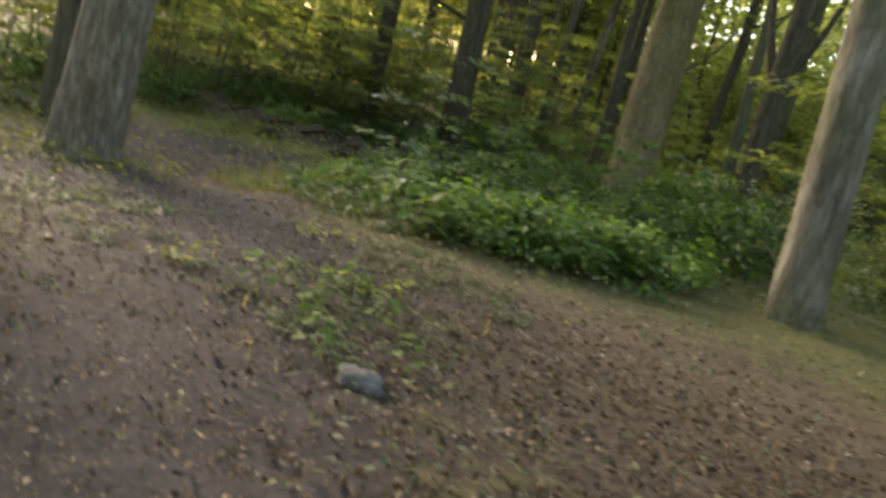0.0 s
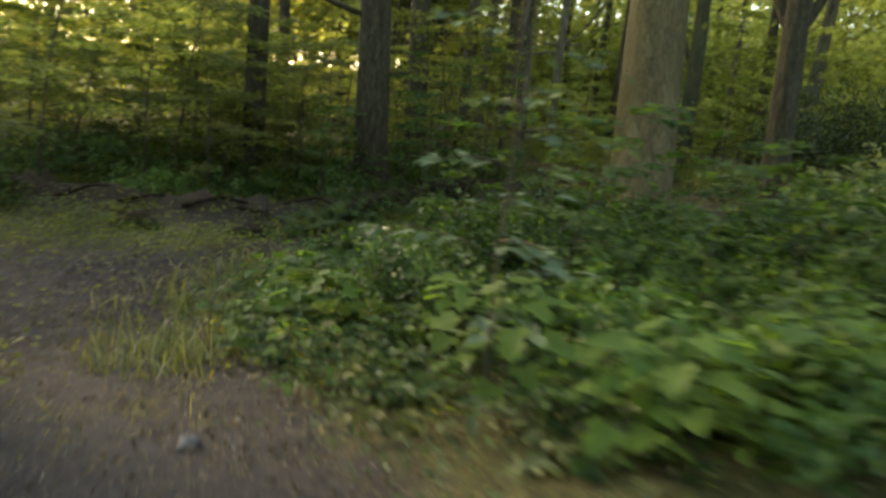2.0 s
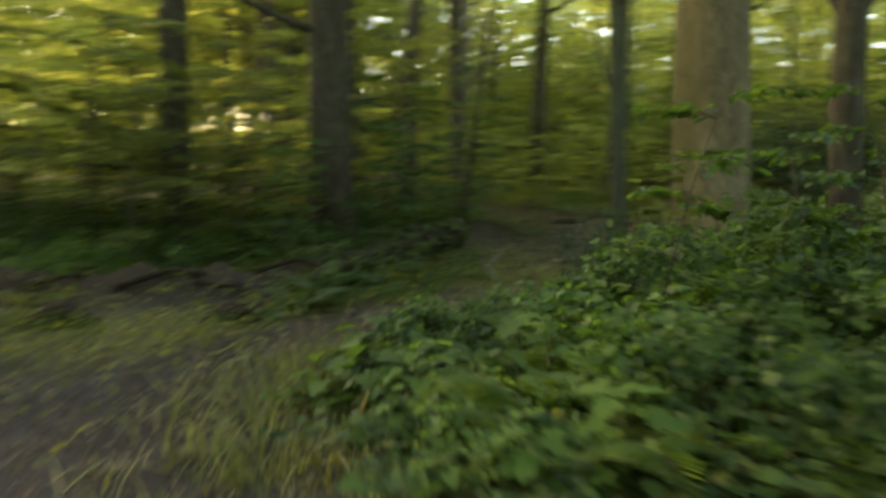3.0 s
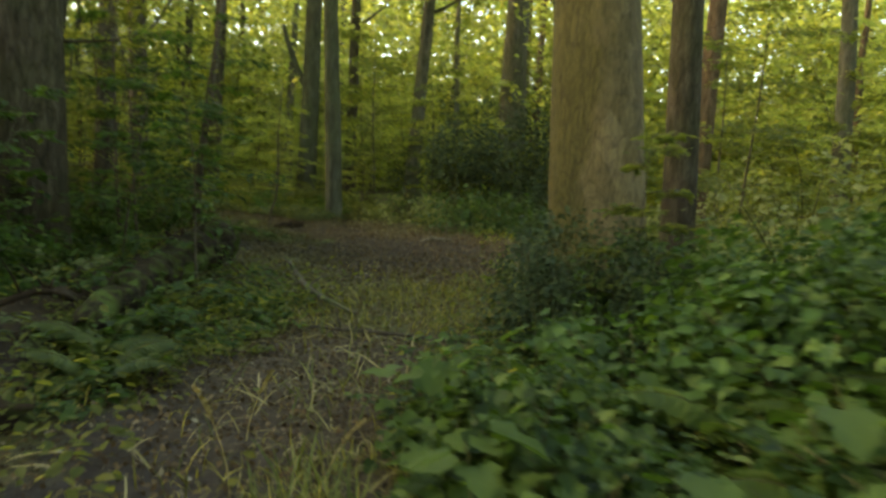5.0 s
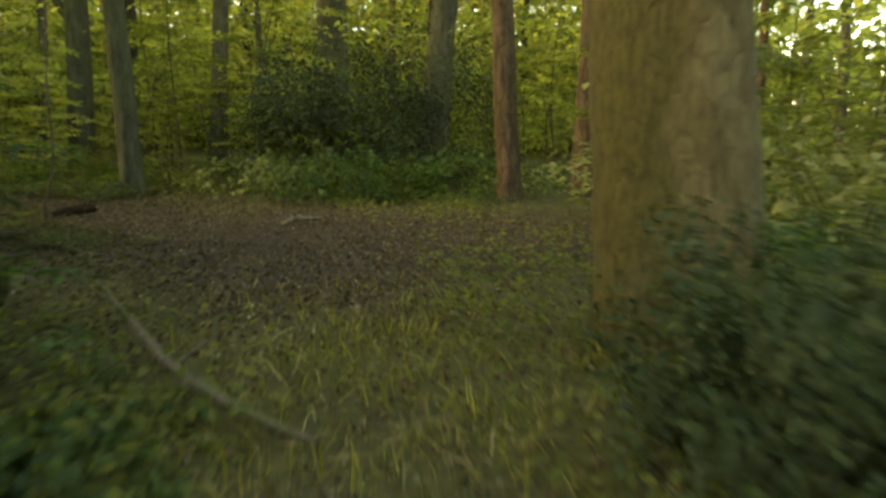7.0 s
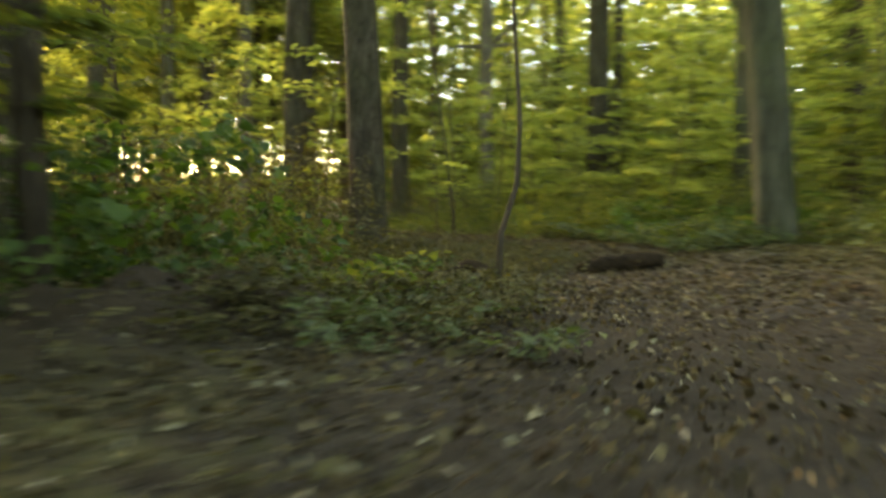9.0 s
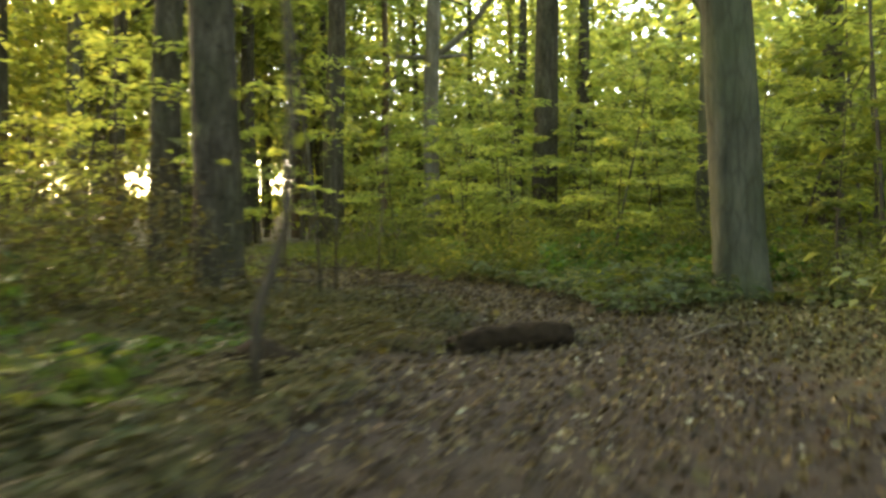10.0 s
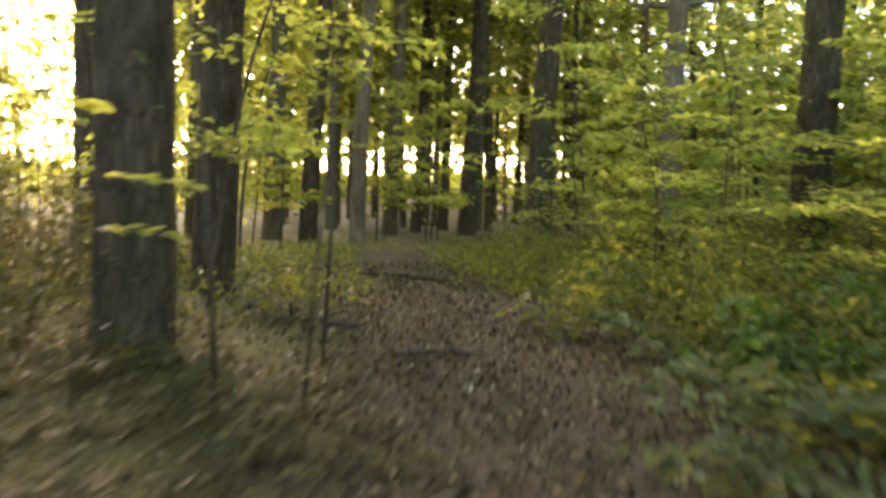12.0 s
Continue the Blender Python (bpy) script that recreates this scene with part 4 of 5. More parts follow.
plant_out(DULL + [HERBS[0], BRAMBLE[1]], [(-1.95, 5.3), (-2.0, 5.9), (-2.05, 6.4), (-2.1, 7.0), (-2.1, 7.7), (-1.9, 5.6), (-2.3, 4.7), (-2.15, 8.3), (-2.75, 6.0), (-2.85, 7.1)], ur, 0.8, 1.15)
plant_out(BUSH + LIGHT, spread(22, -4.6, 8.0, 1.6, 5.5, ur, 2.4, 2.4, 0.7, taken, 0, 0.8), ur, 0.7, 1.1)
plant_out(DULL, [(-4.1, 15.55), (-3.75, 15.2), (-3.5, 15.75), (-3.3, 15.3), (-3.3, 16.75), (-2.75, 17.2), (-3.55, 16.4)], ur, 0.35, 0.55)
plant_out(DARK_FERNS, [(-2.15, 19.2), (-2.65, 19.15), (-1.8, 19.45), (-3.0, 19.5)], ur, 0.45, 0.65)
plant_out(BRAMBLE, [(-4.3, 15.1), (-4.8, 16.2), (-4.9, 14.6), (-4.0, 14.2)], ur, 0.6, 0.9)
plant_out(FAR_BUSH, spread(26, -8.0, 4.5, 4.0, 4.5, ur, 4, 3, 0.9, taken, 0, 1.4), ur, 0.8, 1.3)
# round the clearing
taken = []
plant_out(FAR_PALE[:1] + FAR_BUSH * 3, spread(26, 1.5, 20.2, 5.0, 2.6, ur, 2, 3.0, 0.7, taken), ur, 0.8, 1.4)
plant_out(HOLLY, [(1.6, 21.3), (3.2, 20.7), (2.4, 22.6), (4.2, 21.9), (0.6, 22.4)], ur, 0.9, 1.25, 0.05, 3)
# by the last bend of the trail
taken = []
plant_out(YELLOW + [LIGHT[0]], spread(28, -4.6, 21.9, 2.4, 1.7, ur, 2.4, 1.3, 0.5, taken) + spread(14, -7.5, 22.5, 2.2, 1.6, ur, 2.4, 1.3, 0.5, taken), ur, 0.6, 1.0)
plant_out(YELLOW + LIGHT, spread(7, -0.6, 20.2, 1.2, 1.0, ur, 1.8, 1.7, 0.6, taken) + [(-3.1, 20.6)], ur, 0.4, 0.6)
plant_out(FERNS, spread(9, -5.2, 15.0, 2.2, 1.6, ur, 1.6, 1.0, 0.5, taken), ur, 0.45, 0.7)
plant_out(YELLOW[:1] + BROWN, spread(12, -8.6, 15.6, 3.0, 1.8, ur, 2.2, 1.5, 0.7, taken) + spread(16, -9.5, 24.5, 3.5, 2.2, ur, 2.2, 1.5, 0.8, taken), ur, 0.6, 1.1)

plant_out(FAR_BUSH, spread(30, -6.5, -2.5, 4.5, 3.6, ur, 5, 4, 1.0), ur, 0.8, 1.3)

plant_out(BROWN, spread(18, -8.8, 16.0, 2.2, 1.5, ur, 2.5, 1.6, 0.5) + spread(8, -11.5, 18.0, 1.6, 1.2, ur, 2.5, 1.6, 0.5), ur, 0.7, 1.1)
# saplings, stand by stand
taken = []
plant_out(FAR_G, spread(16, -7.0, -2.0, 4.5, 4.0, ur, 5, 4.5, 1.2, taken, 0.8), ur, 0.8, 1.2)
plant_out(SAP_Y[:2], spread(22, -6.3, 23.8, 3.8, 2.8, ur, 2.5, 1.7, 0.8, taken, 0.45), ur, 0.6, 1.0)
plant_out(FAR_Y + FAR_G, spread(16, -1.0, 25.5, 4.5, 3.2, ur, 2.5, 2.5, 1.0, taken, 0.8) + spread(16, 5.0, 25.5, 5, 3.0, ur, 2.5, 3, 1.1, taken, 0.8), ur, 0.8, 1.2)
plant_out(FAR_G, spread(16, 8.3, 13.5, 3.6, 4.6, ur, 4, 4, 1.2, taken, 0.8) + spread(14, 10, 6.5, 3, 4, ur, 4, 4, 1.1, taken, 0.8), ur, 0.8, 1.2)
plant_out(SAP_G + SAP_Y, spread(6, -6.4, 12.0, 2.0, 2.6, ur, 3, 2.4, 1.0, taken, 0.8) + spread(20, -8.5, 5.5, 4.2, 4.5, ur, 4, 3, 1.1, taken, 0.8), ur, 0.7, 1.2)
plant_out(FAR_Y, spread(6, -10.5, 17.0, 3.4, 2.6, ur, 3, 1.8, 1.1, taken, 0.8) + spread(16, -14.5, 27.5, 5.5, 3.4, ur, 3, 2.2, 1.2, taken, 0.8) + spread(14, -17, 19.5, 4.5, 3.0, ur, 3, 2.2, 1.2, taken, 0.8), ur, 0.7, 1.2)
plant_out(FAR_G + FAR_Y, spread(46, -2, 14, 24, 22, np.random.default_rng(5), 11, 6, 1.5, taken, 0.8), ur, 0.9, 1.5)
plant_out(FAR_G, [(-7.0, 7.2), (-6.0, 6.5), (-7.8, 6.1), (-8.4, 8.0), (-6.6, 8.2), (-7.2, 5.2), (-8.8, 6.9), (-9.4, 5.6)], ur, 0.8, 1.2)
plant_out(FAR_G, spread(26, -14, 6.5, 5, 7, ur, 4, 4, 1.2, taken, 0.8), ur, 0.8, 1.3)
plant_out(SAP_G, spread(8, -11.5, 11.5, 2.6, 2.0, ur, 4, 4, 0.9, taken), ur, 0.9, 1.2)
plant_out(SAP_G[2:], [(-4.2, 10.4), (-4.9, 11.4)], ur, 0.85, 1.0, 0.03, 2)
plant_out(SAP_G, spread(3, -10.0, 15.6, 2.4, 1.6, ur, 3, 2.0, 0.9, taken), ur, 0.6, 0.9)
plant_out([SAP_G[0]], [(-3.67, 12.0), (1.9, 5.9), (-1.9, 20.5)], ur, 0.7, 0.9, 0.03, 2)
plant_out(SHADE, [(-3.5, 9.3), (-3.9, 7.4), (-3.3, 10.9), (-3.1, 7.9), (-4.4, 8.9), (-3.7, 6.2)], ur, 0.8, 1.05, 0.03, 3)
plant_out(SHADE[1:], [(-2.2, 7.5)], ur, 0.8, 0.9, 0.03, 3)
MAPLE = sapling_thing(219, 2.5, LEAF_MAPLE, "slender maple sapling with large pale leaves above the brambles", 150, 0.13)
plant_out([MAPLE], [(4.95, -0.25)], ur, 0.95, 1.0, 0.03, 2)


# ---- single thin stems ----
def pole(points, r0, r1, label, leaf=0):
    p = np.array(points, float)
    o = p[0]
    t = thing("thin_sapling", pose(o[0], o[1], at(o[0], o[1])), label, "sapling", "thin bare stems")
    q = p - (o[0], o[1], 0)
    q[0, 2] = -0.08
    part("stem", mesh_of("stem", *tube(q, np.linspace(r0, r1, len(q)), 7), TWIG), t)
    if leaf:
        r = np.random.default_rng(leaf)
        k = 70
        i = r.uniform(len(q) * 0.45, len(q) - 1, k)
        w = np.stack([np.interp(i, np.arange(len(q)), q[:, a]) for a in range(3)], -1) + r.normal(0, 0.16, (k, 3))
        part("foliage", leaves("foliage", w, 0.075 * r.uniform(0.7, 1.2, k), LEAF_GREEN, OVAL, seed=leaf), t)


pole([(-3.14, 14.85, 0), (-3.12, 14.87, 0.4), (-3.03, 14.95, 0.75), (-3.01, 14.97, 1.15), (-3.03, 14.95, 2.0), (-2.97, 14.98, 3.0)], 0.026, 0.01, "thin bent sapling stem leaning over the herbs", 3)
pole([(-5.6, 17.75, 0), (-5.62, 17.72, 0.8), (-5.7, 17.65, 1.8), (-5.85, 17.6, 3.2)], 0.014, 0.007, "thin bare dark sapling stem beside the trail", 4)
pole([(-5.2, 18.0, 0), (-5.16, 18.05, 0.7), (-5.1, 18.12, 1.6), (-5.0, 18.2, 2.6)], 0.009, 0.004, "slender bare sapling stem beside the trail", 5)
pole([(-6.2, 18.55, 0), (-6.2, 18.6, 0.9), (-6.25, 18.6, 2.2)], 0.014, 0.006, "slender bare sapling stem beside the trail", 6)
pole([(-8.0, 16.6, 0), (-8.1, 16.6, 1.0), (-8.0, 16.7, 2.4)], 0.011, 0.005, "thin dark sapling stem in brown undergrowth", 7)
pole([(-3.7, 12.1, 0), (-3.66, 12.1, 1.0), (-3.5, 12.15, 2.4), (-3.3, 12.2, 4.5)], 0.075, 0.04, "thin dark trunk with small leafy branches", 8)


def sprig(x, y, stem_high, twigs, label, seed):
    """A thin sapling that holds a few flat leafy twigs out to one side."""
    r = np.random.default_rng(seed)
    t = thing("thin_sapling", pose(x, y, at(x, y)), label, "sapling", "thin bare stems")
    part("stem", mesh_of("stem", *tube([(0, 0, -0.08), (0.02, 0.01, stem_high * 0.5), (-0.01, 0.03, stem_high)], [0.009, 0.006, 0.003], 6), TWIG), t)
    for z, g, ln in twigs:
        q = np.linspace(0, 1, 5)
        tw = np.stack([ln * q * math.cos(g), ln * q * math.sin(g), z + 0.05 * q - 0.07 * q * q], -1)
        br = part("branch", mesh_of("branch", *tube(tw, np.linspace(0.004, 0.0015, 5), 5), TWIG), t)
        f = r.uniform(0.25, 1.05, 16)
        p = np.stack([np.interp(f, q, tw[:, i]) for i in range(3)], -1)
        part("foliage", leaves("foliage", p, r.uniform(0.07, 0.11, 16), LEAF_TREE, OVAL, yaw=g - 1.57 + r.choice([-0.8, 0.8], 16) + r.normal(0, 0.2, 16), tilt=r.normal(-0.12, 0.15, 16), roll=r.normal(0, 0.15, 16), seed=seed), br)


sprig(-5.4, 17.13, 1.5, [(1.0, 1.35, 0.42), (0.8, 1.2, 0.36), (1.3, 2.6, 0.3)], "thin sapling with flat sprays of yellow leaves", 5)


# ---- fallen wood ----
def fallen(name, points, radii, mat, label, category="branch", sides=9, stubs=0, seed=1):
    r = np.random.default_rng(seed)
    p = np.array(points, float)
    o = p[0].copy()
    t = thing(name, pose(o[0], o[1], at(o[0], o[1])), label, category)
    k = np.linspace(0, len(p) - 1, len(p) * 4)
    q = np.stack([np.interp(k, np.arange(len(p)), p[:, i]) for i in range(3)], -1)
    q[:, 2] += [at(a, b) for a, b in q[:, :2]]
    q[:, :2] += r.normal(0, 0.008, (len(q), 2))
    q -= (o[0], o[1], at(o[0], o[1]))
    rad = np.interp(k, np.arange(len(p)), radii) * np.interp(k, np.arange(len(p)), r.uniform(0.92, 1.08, len(p)))
    part("wood", mesh_of("wood", *tube(q, rad, sides, 0.05 if radii[0] < 0.025 else 0.09, r), mat), t)
    for s in range(stubs):
        i = int(r.integers(2, len(q) - 2))
        d = r.normal(0, 1, 3)
        d[2] = abs(d[2])
        d = d / np.linalg.norm(d) * r.uniform(0.1, 0.35)
        part("twig", mesh_of("twig", *tube([q[i], q[i] + d * 0.5 + (0, 0, 0.02), q[i] + d], [rad[i] * 0.5, rad[i] * 0.35, rad[i] * 0.15], 5), mat), t)


def rotten_log(points, radii, label, seed, knots=6, bark=None):
    """A decayed trunk: lumpy bark with torn hollows, broken ends and stubs."""
    r = np.random.default_rng(seed)
    p = np.array(points, float)
    o = p[0].copy()
    base = at(o[0], o[1])
    t = thing("fallen_log", pose(o[0], o[1], base), label, "log")
    k = np.linspace(0, len(p) - 1, max(18, len(p) * 9))
    q = np.stack([np.interp(k, np.arange(len(p)), p[:, i]) for i in range(3)], -1)
    q[:, 2] += [at(a, b) for a, b in q[:, :2]]
    q -= (o[0], o[1], base)
    rad = np.interp(k, np.arange(len(p)), radii)
    sides = 26
    verts, faces = tube(q, rad, sides)
    out = []
    for n, v in enumerate(verts):
        i = n // sides
        c = q[i]
        way = Vector(v - c)
        w = Vector(v)
        lump = noise.noise(w * 3.1 + Vector((seed, 0, 0))) * 0.28 + noise.noise(w * 9.0) * 0.16 + noise.noise(w * 23.0) * 0.07
        if noise.noise(w * 4.3 + Vector((0, seed, 3))) > 0.33:
            lump -= 0.3
        ragged = 1.0 if 0 < i < len(q) - 1 else 0.75
        out.append(np.array(c) + np.array(way) * (ragged + lump))
    part("bark", mesh_of("bark", out, faces[:-2], bark or MOSSWOOD, False), t)
    for end, m in ((0, 1), (len(q) - 1, -1)):
        ring = np.array(out[end * sides:(end + 1) * sides])
        inner = q[end] + (ring - q[end]) * 0.55 + (q[end + m * 3] - q[end]) * 0.8
        vv = list(ring) + list(inner)
        ff = [(a, (a + 1) % sides, sides + (a + 1) % sides, sides + a) for a in range(sides)] + [tuple(range(sides, 2 * sides))]
        part("broken_end", mesh_of("broken_end", vv, ff, ROTTEN, False), t, "hollow broken end of crumbling brown wood")
    for a in range(knots):
        i = int(r.integers(3, len(q) - 3))
        d = r.normal(0, 1, 3)
        d[2] = abs(d[2]) + 0.2
        d = d / np.linalg.norm(d)
        b = q[i] + d * rad[i] * 0.8
        ln = r.uniform(0.5, 1.1) * rad[i]
        part("stub", mesh_of("stub", *tube([b, b + d * ln * 0.6, b + d * ln], [rad[i] * 0.2, rad[i] * 0.16, rad[i] * 0.08], 7), ROTTEN), t)


rotten_log([(-3.36, 16.5, 0.02), (-3.2, 16.7, 0.05), (-3.0, 16.9, 0.06), (-2.84, 17.04, 0.03)], [0.075, 0.095, 0.1, 0.08], "short rotten dark log lying on leaf litter", 3, 3, DARKWOOD)
rotten_log([(-4.15, 15.35, 0.0), (-3.8, 15.45, 0.06), (-3.4, 15.55, 0.0)], [0.07, 0.11, 0.06], "dark rotten stump piece half hidden in herbs", 4, 3, DARKWOOD)
rotten_log([(-2.2, 5.0, 0.06), (-2.33, 6.0, 0.13), (-2.42, 7.0, 0.18), (-2.48, 8.0, 0.25), (-2.5, 8.8, 0.3), (-2.5, 9.5, 0.35)], [0.12, 0.18, 0.2, 0.23, 0.26, 0.27], "thick rotting trunk with crumbling dark bark and moss beside the trail", 5)
fallen("fallen_log", [(-5.2, -4.7, 0.1), (-4.4, -3.9, 0.14), (-3.6, -3.1, 0.14), (-2.8, -2.35, 0.08)], [0.12, 0.15, 0.14, 0.1], GREYWOOD, "brown fallen trunk lying across the far end of the path", "log", 12, 3, 14)
fallen("rotten_stump", [(-3.5, 2.0, 0.0), (-3.2, 2.25, 0.1), (-2.95, 2.5, 0.0)], [0.06, 0.19, 0.07], ROTTEN, "crumbling dark stump remnant in front of the earth bank", "stump", 14, 3, 51)
fallen("rotten_stump", [(-2.2, 3.1, 0.0), (-1.95, 3.3, 0.08), (-1.75, 3.5, 0.0)], [0.05, 0.15, 0.05], ROTTEN, "crumbling dark stump remnant beside the trail", "stump", 14, 2, 52)
for k, (ax, ay, bx, by, w) in enumerate([(-4.6, 2.7, -4.1, 3.5, 0.03), (-3.7, 3.3, -3.2, 4.3, 0.04), (-3.2, 4.0, -2.5, 4.4, 0.025), (-5.6, 2.1, -5.0, 2.9, 0.035), (-2.9, 4.7, -2.3, 5.6, 0.03), (-2.6, 3.6, -1.9, 4.0, 0.02)]):
    fallen("root", [(ax, ay, 0.04), ((ax + bx) / 2, (ay + by) / 2 + 0.08, 0.07), (bx, by, 0.0)], [w, w * 0.9, w * 0.5], DARKWOOD, "dark bare root sticking out of the earth bank", "root", 7, 3, 40 + k)
fallen("fallen_branch", [(-1.87, 10.37, 0.08), (-1.6, 9.4, 0.13), (-1.4, 8.7, 0.13), (-1.05, 7.6, 0.12), (-0.75, 7.1, 0.1), (-0.46, 6.78, 0.05)], [0.018, 0.024, 0.03, 0.032, 0.028, 0.018], GREYWOOD, "grey curved dead branch lying in the grass", "branch", 8, 3, 6)
fallen("fallen_branch", [(-1.05, 6.2, 0.04), (-0.5, 6.0, 0.06), (0.0, 5.85, 0.07), (0.55, 5.75, 0.05)], [0.01, 0.016, 0.018, 0.01], TWIG, "thin dark branch lying across the grassy trail", "branch", 6, 2, 7)
fallen("fallen_branch", [(-6.15, 19.0, 0.02), (-6.0, 19.25, 0.05), (-5.8, 19.5, 0.03)], [0.018, 0.022, 0.012], TWIG, "short dark branch lying across the trail", "branch", 7, 1, 8)
fallen("fallen_branch", [(-10.6, 21.0, 0.04), (-10.1, 21.3, 0.09), (-9.6, 21.6, 0.05)], [0.03, 0.04, 0.02], TWIG, "dark branch lying beside the trail", "branch", 7, 2, 9)
fallen("fallen_branch", [(-7.65, 18.75, 0.04), (-7.3, 18.95, 0.07), (-7.0, 19.2, 0.04)], [0.025, 0.03, 0.016], TWIG, "dark branch at the foot of a trunk", "branch", 7, 2, 10)
fallen("fallen_branch", [(-4.14, 18.09, 0.02), (-4.08, 17.95, 0.03), (-3.93, 17.84, 0.02)], [0.008, 0.011, 0.007], DEADWOOD, "short pale stick on leaf litter", "branch", 6, 0, 11)
fallen("fallen_branch", [(-2.0, 18.1, 0.02), (-2.15, 17.6, 0.05), (-2.25, 17.2, 0.02)], [0.008, 0.012, 0.007], DEADWOOD, "pale crooked stick on leaf litter", "branch", 6, 1, 12)
fallen("fallen_branch", [(-0.1, 14.2, 0.03), (0.1, 14.3, 0.1), (0.5, 14.5, 0.07)], [0.03, 0.045, 0.02], DEADWOOD, "reddish broken branch on bare litter", "branch", 7, 3, 13)


def stone(x, y, size, label, seed):
    r = np.random.default_rng(seed)
    bm = bmesh.new()
    bmesh.ops.create_icosphere(bm, subdivisions=3, radius=1)
    for v in bm.verts:
        v.co *= 1 + 0.35 * noise.noise(v.co * 1.3 + Vector((seed, 0, 0)))
        v.co = Vector((v.co.x * size, v.co.y * size * 0.7, v.co.z * size * 0.4))
    me = bpy.data.meshes.new("stone")
    bm.to_mesh(me)
    bm.free()
    me.materials.append(STONE)
    ob = tagged(new("stone", me), label, "stone")
    ob.matrix_basis = pose(x, y, at(x, y, size * 0.12), 0, 0, float(r.uniform(0, 360)))


STONE = wood_material("stone", (0.05, 0.048, 0.043), (0.14, 0.132, 0.118))
stone(9.3, -3.45, 0.14, "flat grey stone half sunk in soil", 3)
stone(-0.3, 2.25, 0.09, "dark stone on the grassy trail edge", 8)
stone(4.1, -1.6, 0.08, "small dark stone on the dirt path", 9)

# ---- what nobody could count: litter, grass, herbs, far woods ----
sr = np.random.default_rng(91)


def scatter(n, x0, x1, y0, y1, keep):
    x, y = sr.uniform(x0, x1, n * 4), sr.uniform(y0, y1, n * 4)
    ok = sr.uniform(0, 1, n * 4) < keep(x, y)
    return x[ok][:n], y[ok][:n]


def litter_here(x, y):
    t = np.exp(-(away(x, y, TRAIL) / 1.7) ** 2)
    c = np.exp(-((x - 1) ** 2 / 18 + (y - 13.5) ** 2 / 11))
    p = np.exp(-((x - 10.4) ** 2 / 6 + (y + 2.2) ** 2 / 2.5))
    e = np.exp(-((x + 2.6) ** 2 / 3 + (y - 17.0) ** 2 / 3))
    s = np.exp(-(away(x, y, TRAIL[:5]) / 1.6) ** 2)
    g = np.exp(-((x - 0.1) ** 2 / 3 + (y - 7.6) ** 2 / 3))
    return np.clip((0.8 * t * (1 - 0.9 * s) + c + p + e) * (1 - 0.45 * g) + np.where(x > 2, 0.02, 0.1), 0, 1)


x, y = scatter(170000, -12, 13, -9, 25, litter_here)
thin = sr.uniform(0, 1, len(x)) > 0.9 * np.exp(-((x + 0.6) ** 2 / 4.5 + (y - 13.6) ** 2 / 3.5))
x, y = x[thin], y[thin]
lobed = sr.uniform(0, 1, len(x)) < 0.4
warm = sr.uniform(-0.8, 0.8, len(x)) + x > -0.7
for here, shape, mat in (((y > 8) & lobed, LOBED, LEAF_MOULD), ((y > 8) & ~lobed & ~warm, OVAL, LEAF_MOULD), ((y > 8) & ~lobed & warm, OVAL, LEAF_DRY), (y <= 8, DIAMOND, LEAF_DRY)):
    lx, ly = x[here], y[here]
    n = len(lx)
    stuff("leaf_litter", leaves("leaf_litter", np.stack([lx, ly, land(lx, ly) + sr.uniform(0.0, 0.03, n)], -1), sr.uniform(0.02, 0.05, n), mat, shape, tilt=sr.normal(0, 0.5, n), roll=sr.normal(0, 0.7, n), seed=3), "dry brown leaf litter with pale fallen leaves", "litter")


def crumbs_here(x, y):
    return np.clip(1.3 * np.exp(-(away(x, y, TRAIL[:5]) / 2.0) ** 2) + np.exp(-((x + 1.2) ** 2 / 6 + (y - 14) ** 2 / 8)) + 0.6 * np.exp(-(away(x, y, TRAIL[10:]) / 0.8) ** 2), 0, 1)


x, y = scatter(110000, -12, 13, -9, 24, crumbs_here)
for here, mat in ((y > 8, LEAF_MOULD), (y <= 8, LEAF_DRY)):
    lx, ly = x[here], y[here]
    n = len(lx)
    stuff("litter_crumbs", leaves("litter_crumbs", np.stack([lx, ly, land(lx, ly) + sr.uniform(0.0, 0.02, n)], -1), sr.uniform(0.01, 0.034, n), mat, (DIAMOND[0] * (0.7, 1, 1), DIAMOND[1]), tilt=sr.normal(0, 0.4, n), roll=sr.normal(0, 0.6, n), seed=6), "crumbs of dead leaves and bark on the soil", "litter")


def herbs_here(x, y):
    bare = np.exp(-((x + 0.8) ** 2 / 7 + (y + 0.3) ** 2 / 3.5))
    t = (1 - 0.97 * bare) * np.clip((away(x, y, TRAIL) - np.where(y > 16.5, 0.42, 0.45)) / np.where(y > 16.5, 0.45, 0.7), 0, 1)
    c = 1 - np.exp(-((x - 1) ** 2 / 14 + (y - 13.5) ** 2 / 8))
    p = (1 - np.exp(-((x - 9.6) ** 2 / 12 + (y + 2.0) ** 2 / 6))) * (1 - 0.9 * np.exp(-((x - 3) ** 2 / 14 + (y + 4.0) ** 2 / 4)))
    e = (1 - np.exp(-((x + 2.3) ** 2 / 4 + (y - 16.5) ** 2 / 5))) * (1 - 0.8 * np.exp(-((x + 2.4) ** 2 / 3 + (y - 13.8) ** 2 / 3)))
    e = e * (1 - 0.95 * np.exp(-(away(x, y, BANK[:5]) / 0.8) ** 2))
    return np.clip(t * c * p * e * (0.55 + 0.45 * np.sin(1.9 * x + 0.7) * np.sin(1.6 * y)) + np.where(x > 2, 0.002, 0.02), 0, 1)


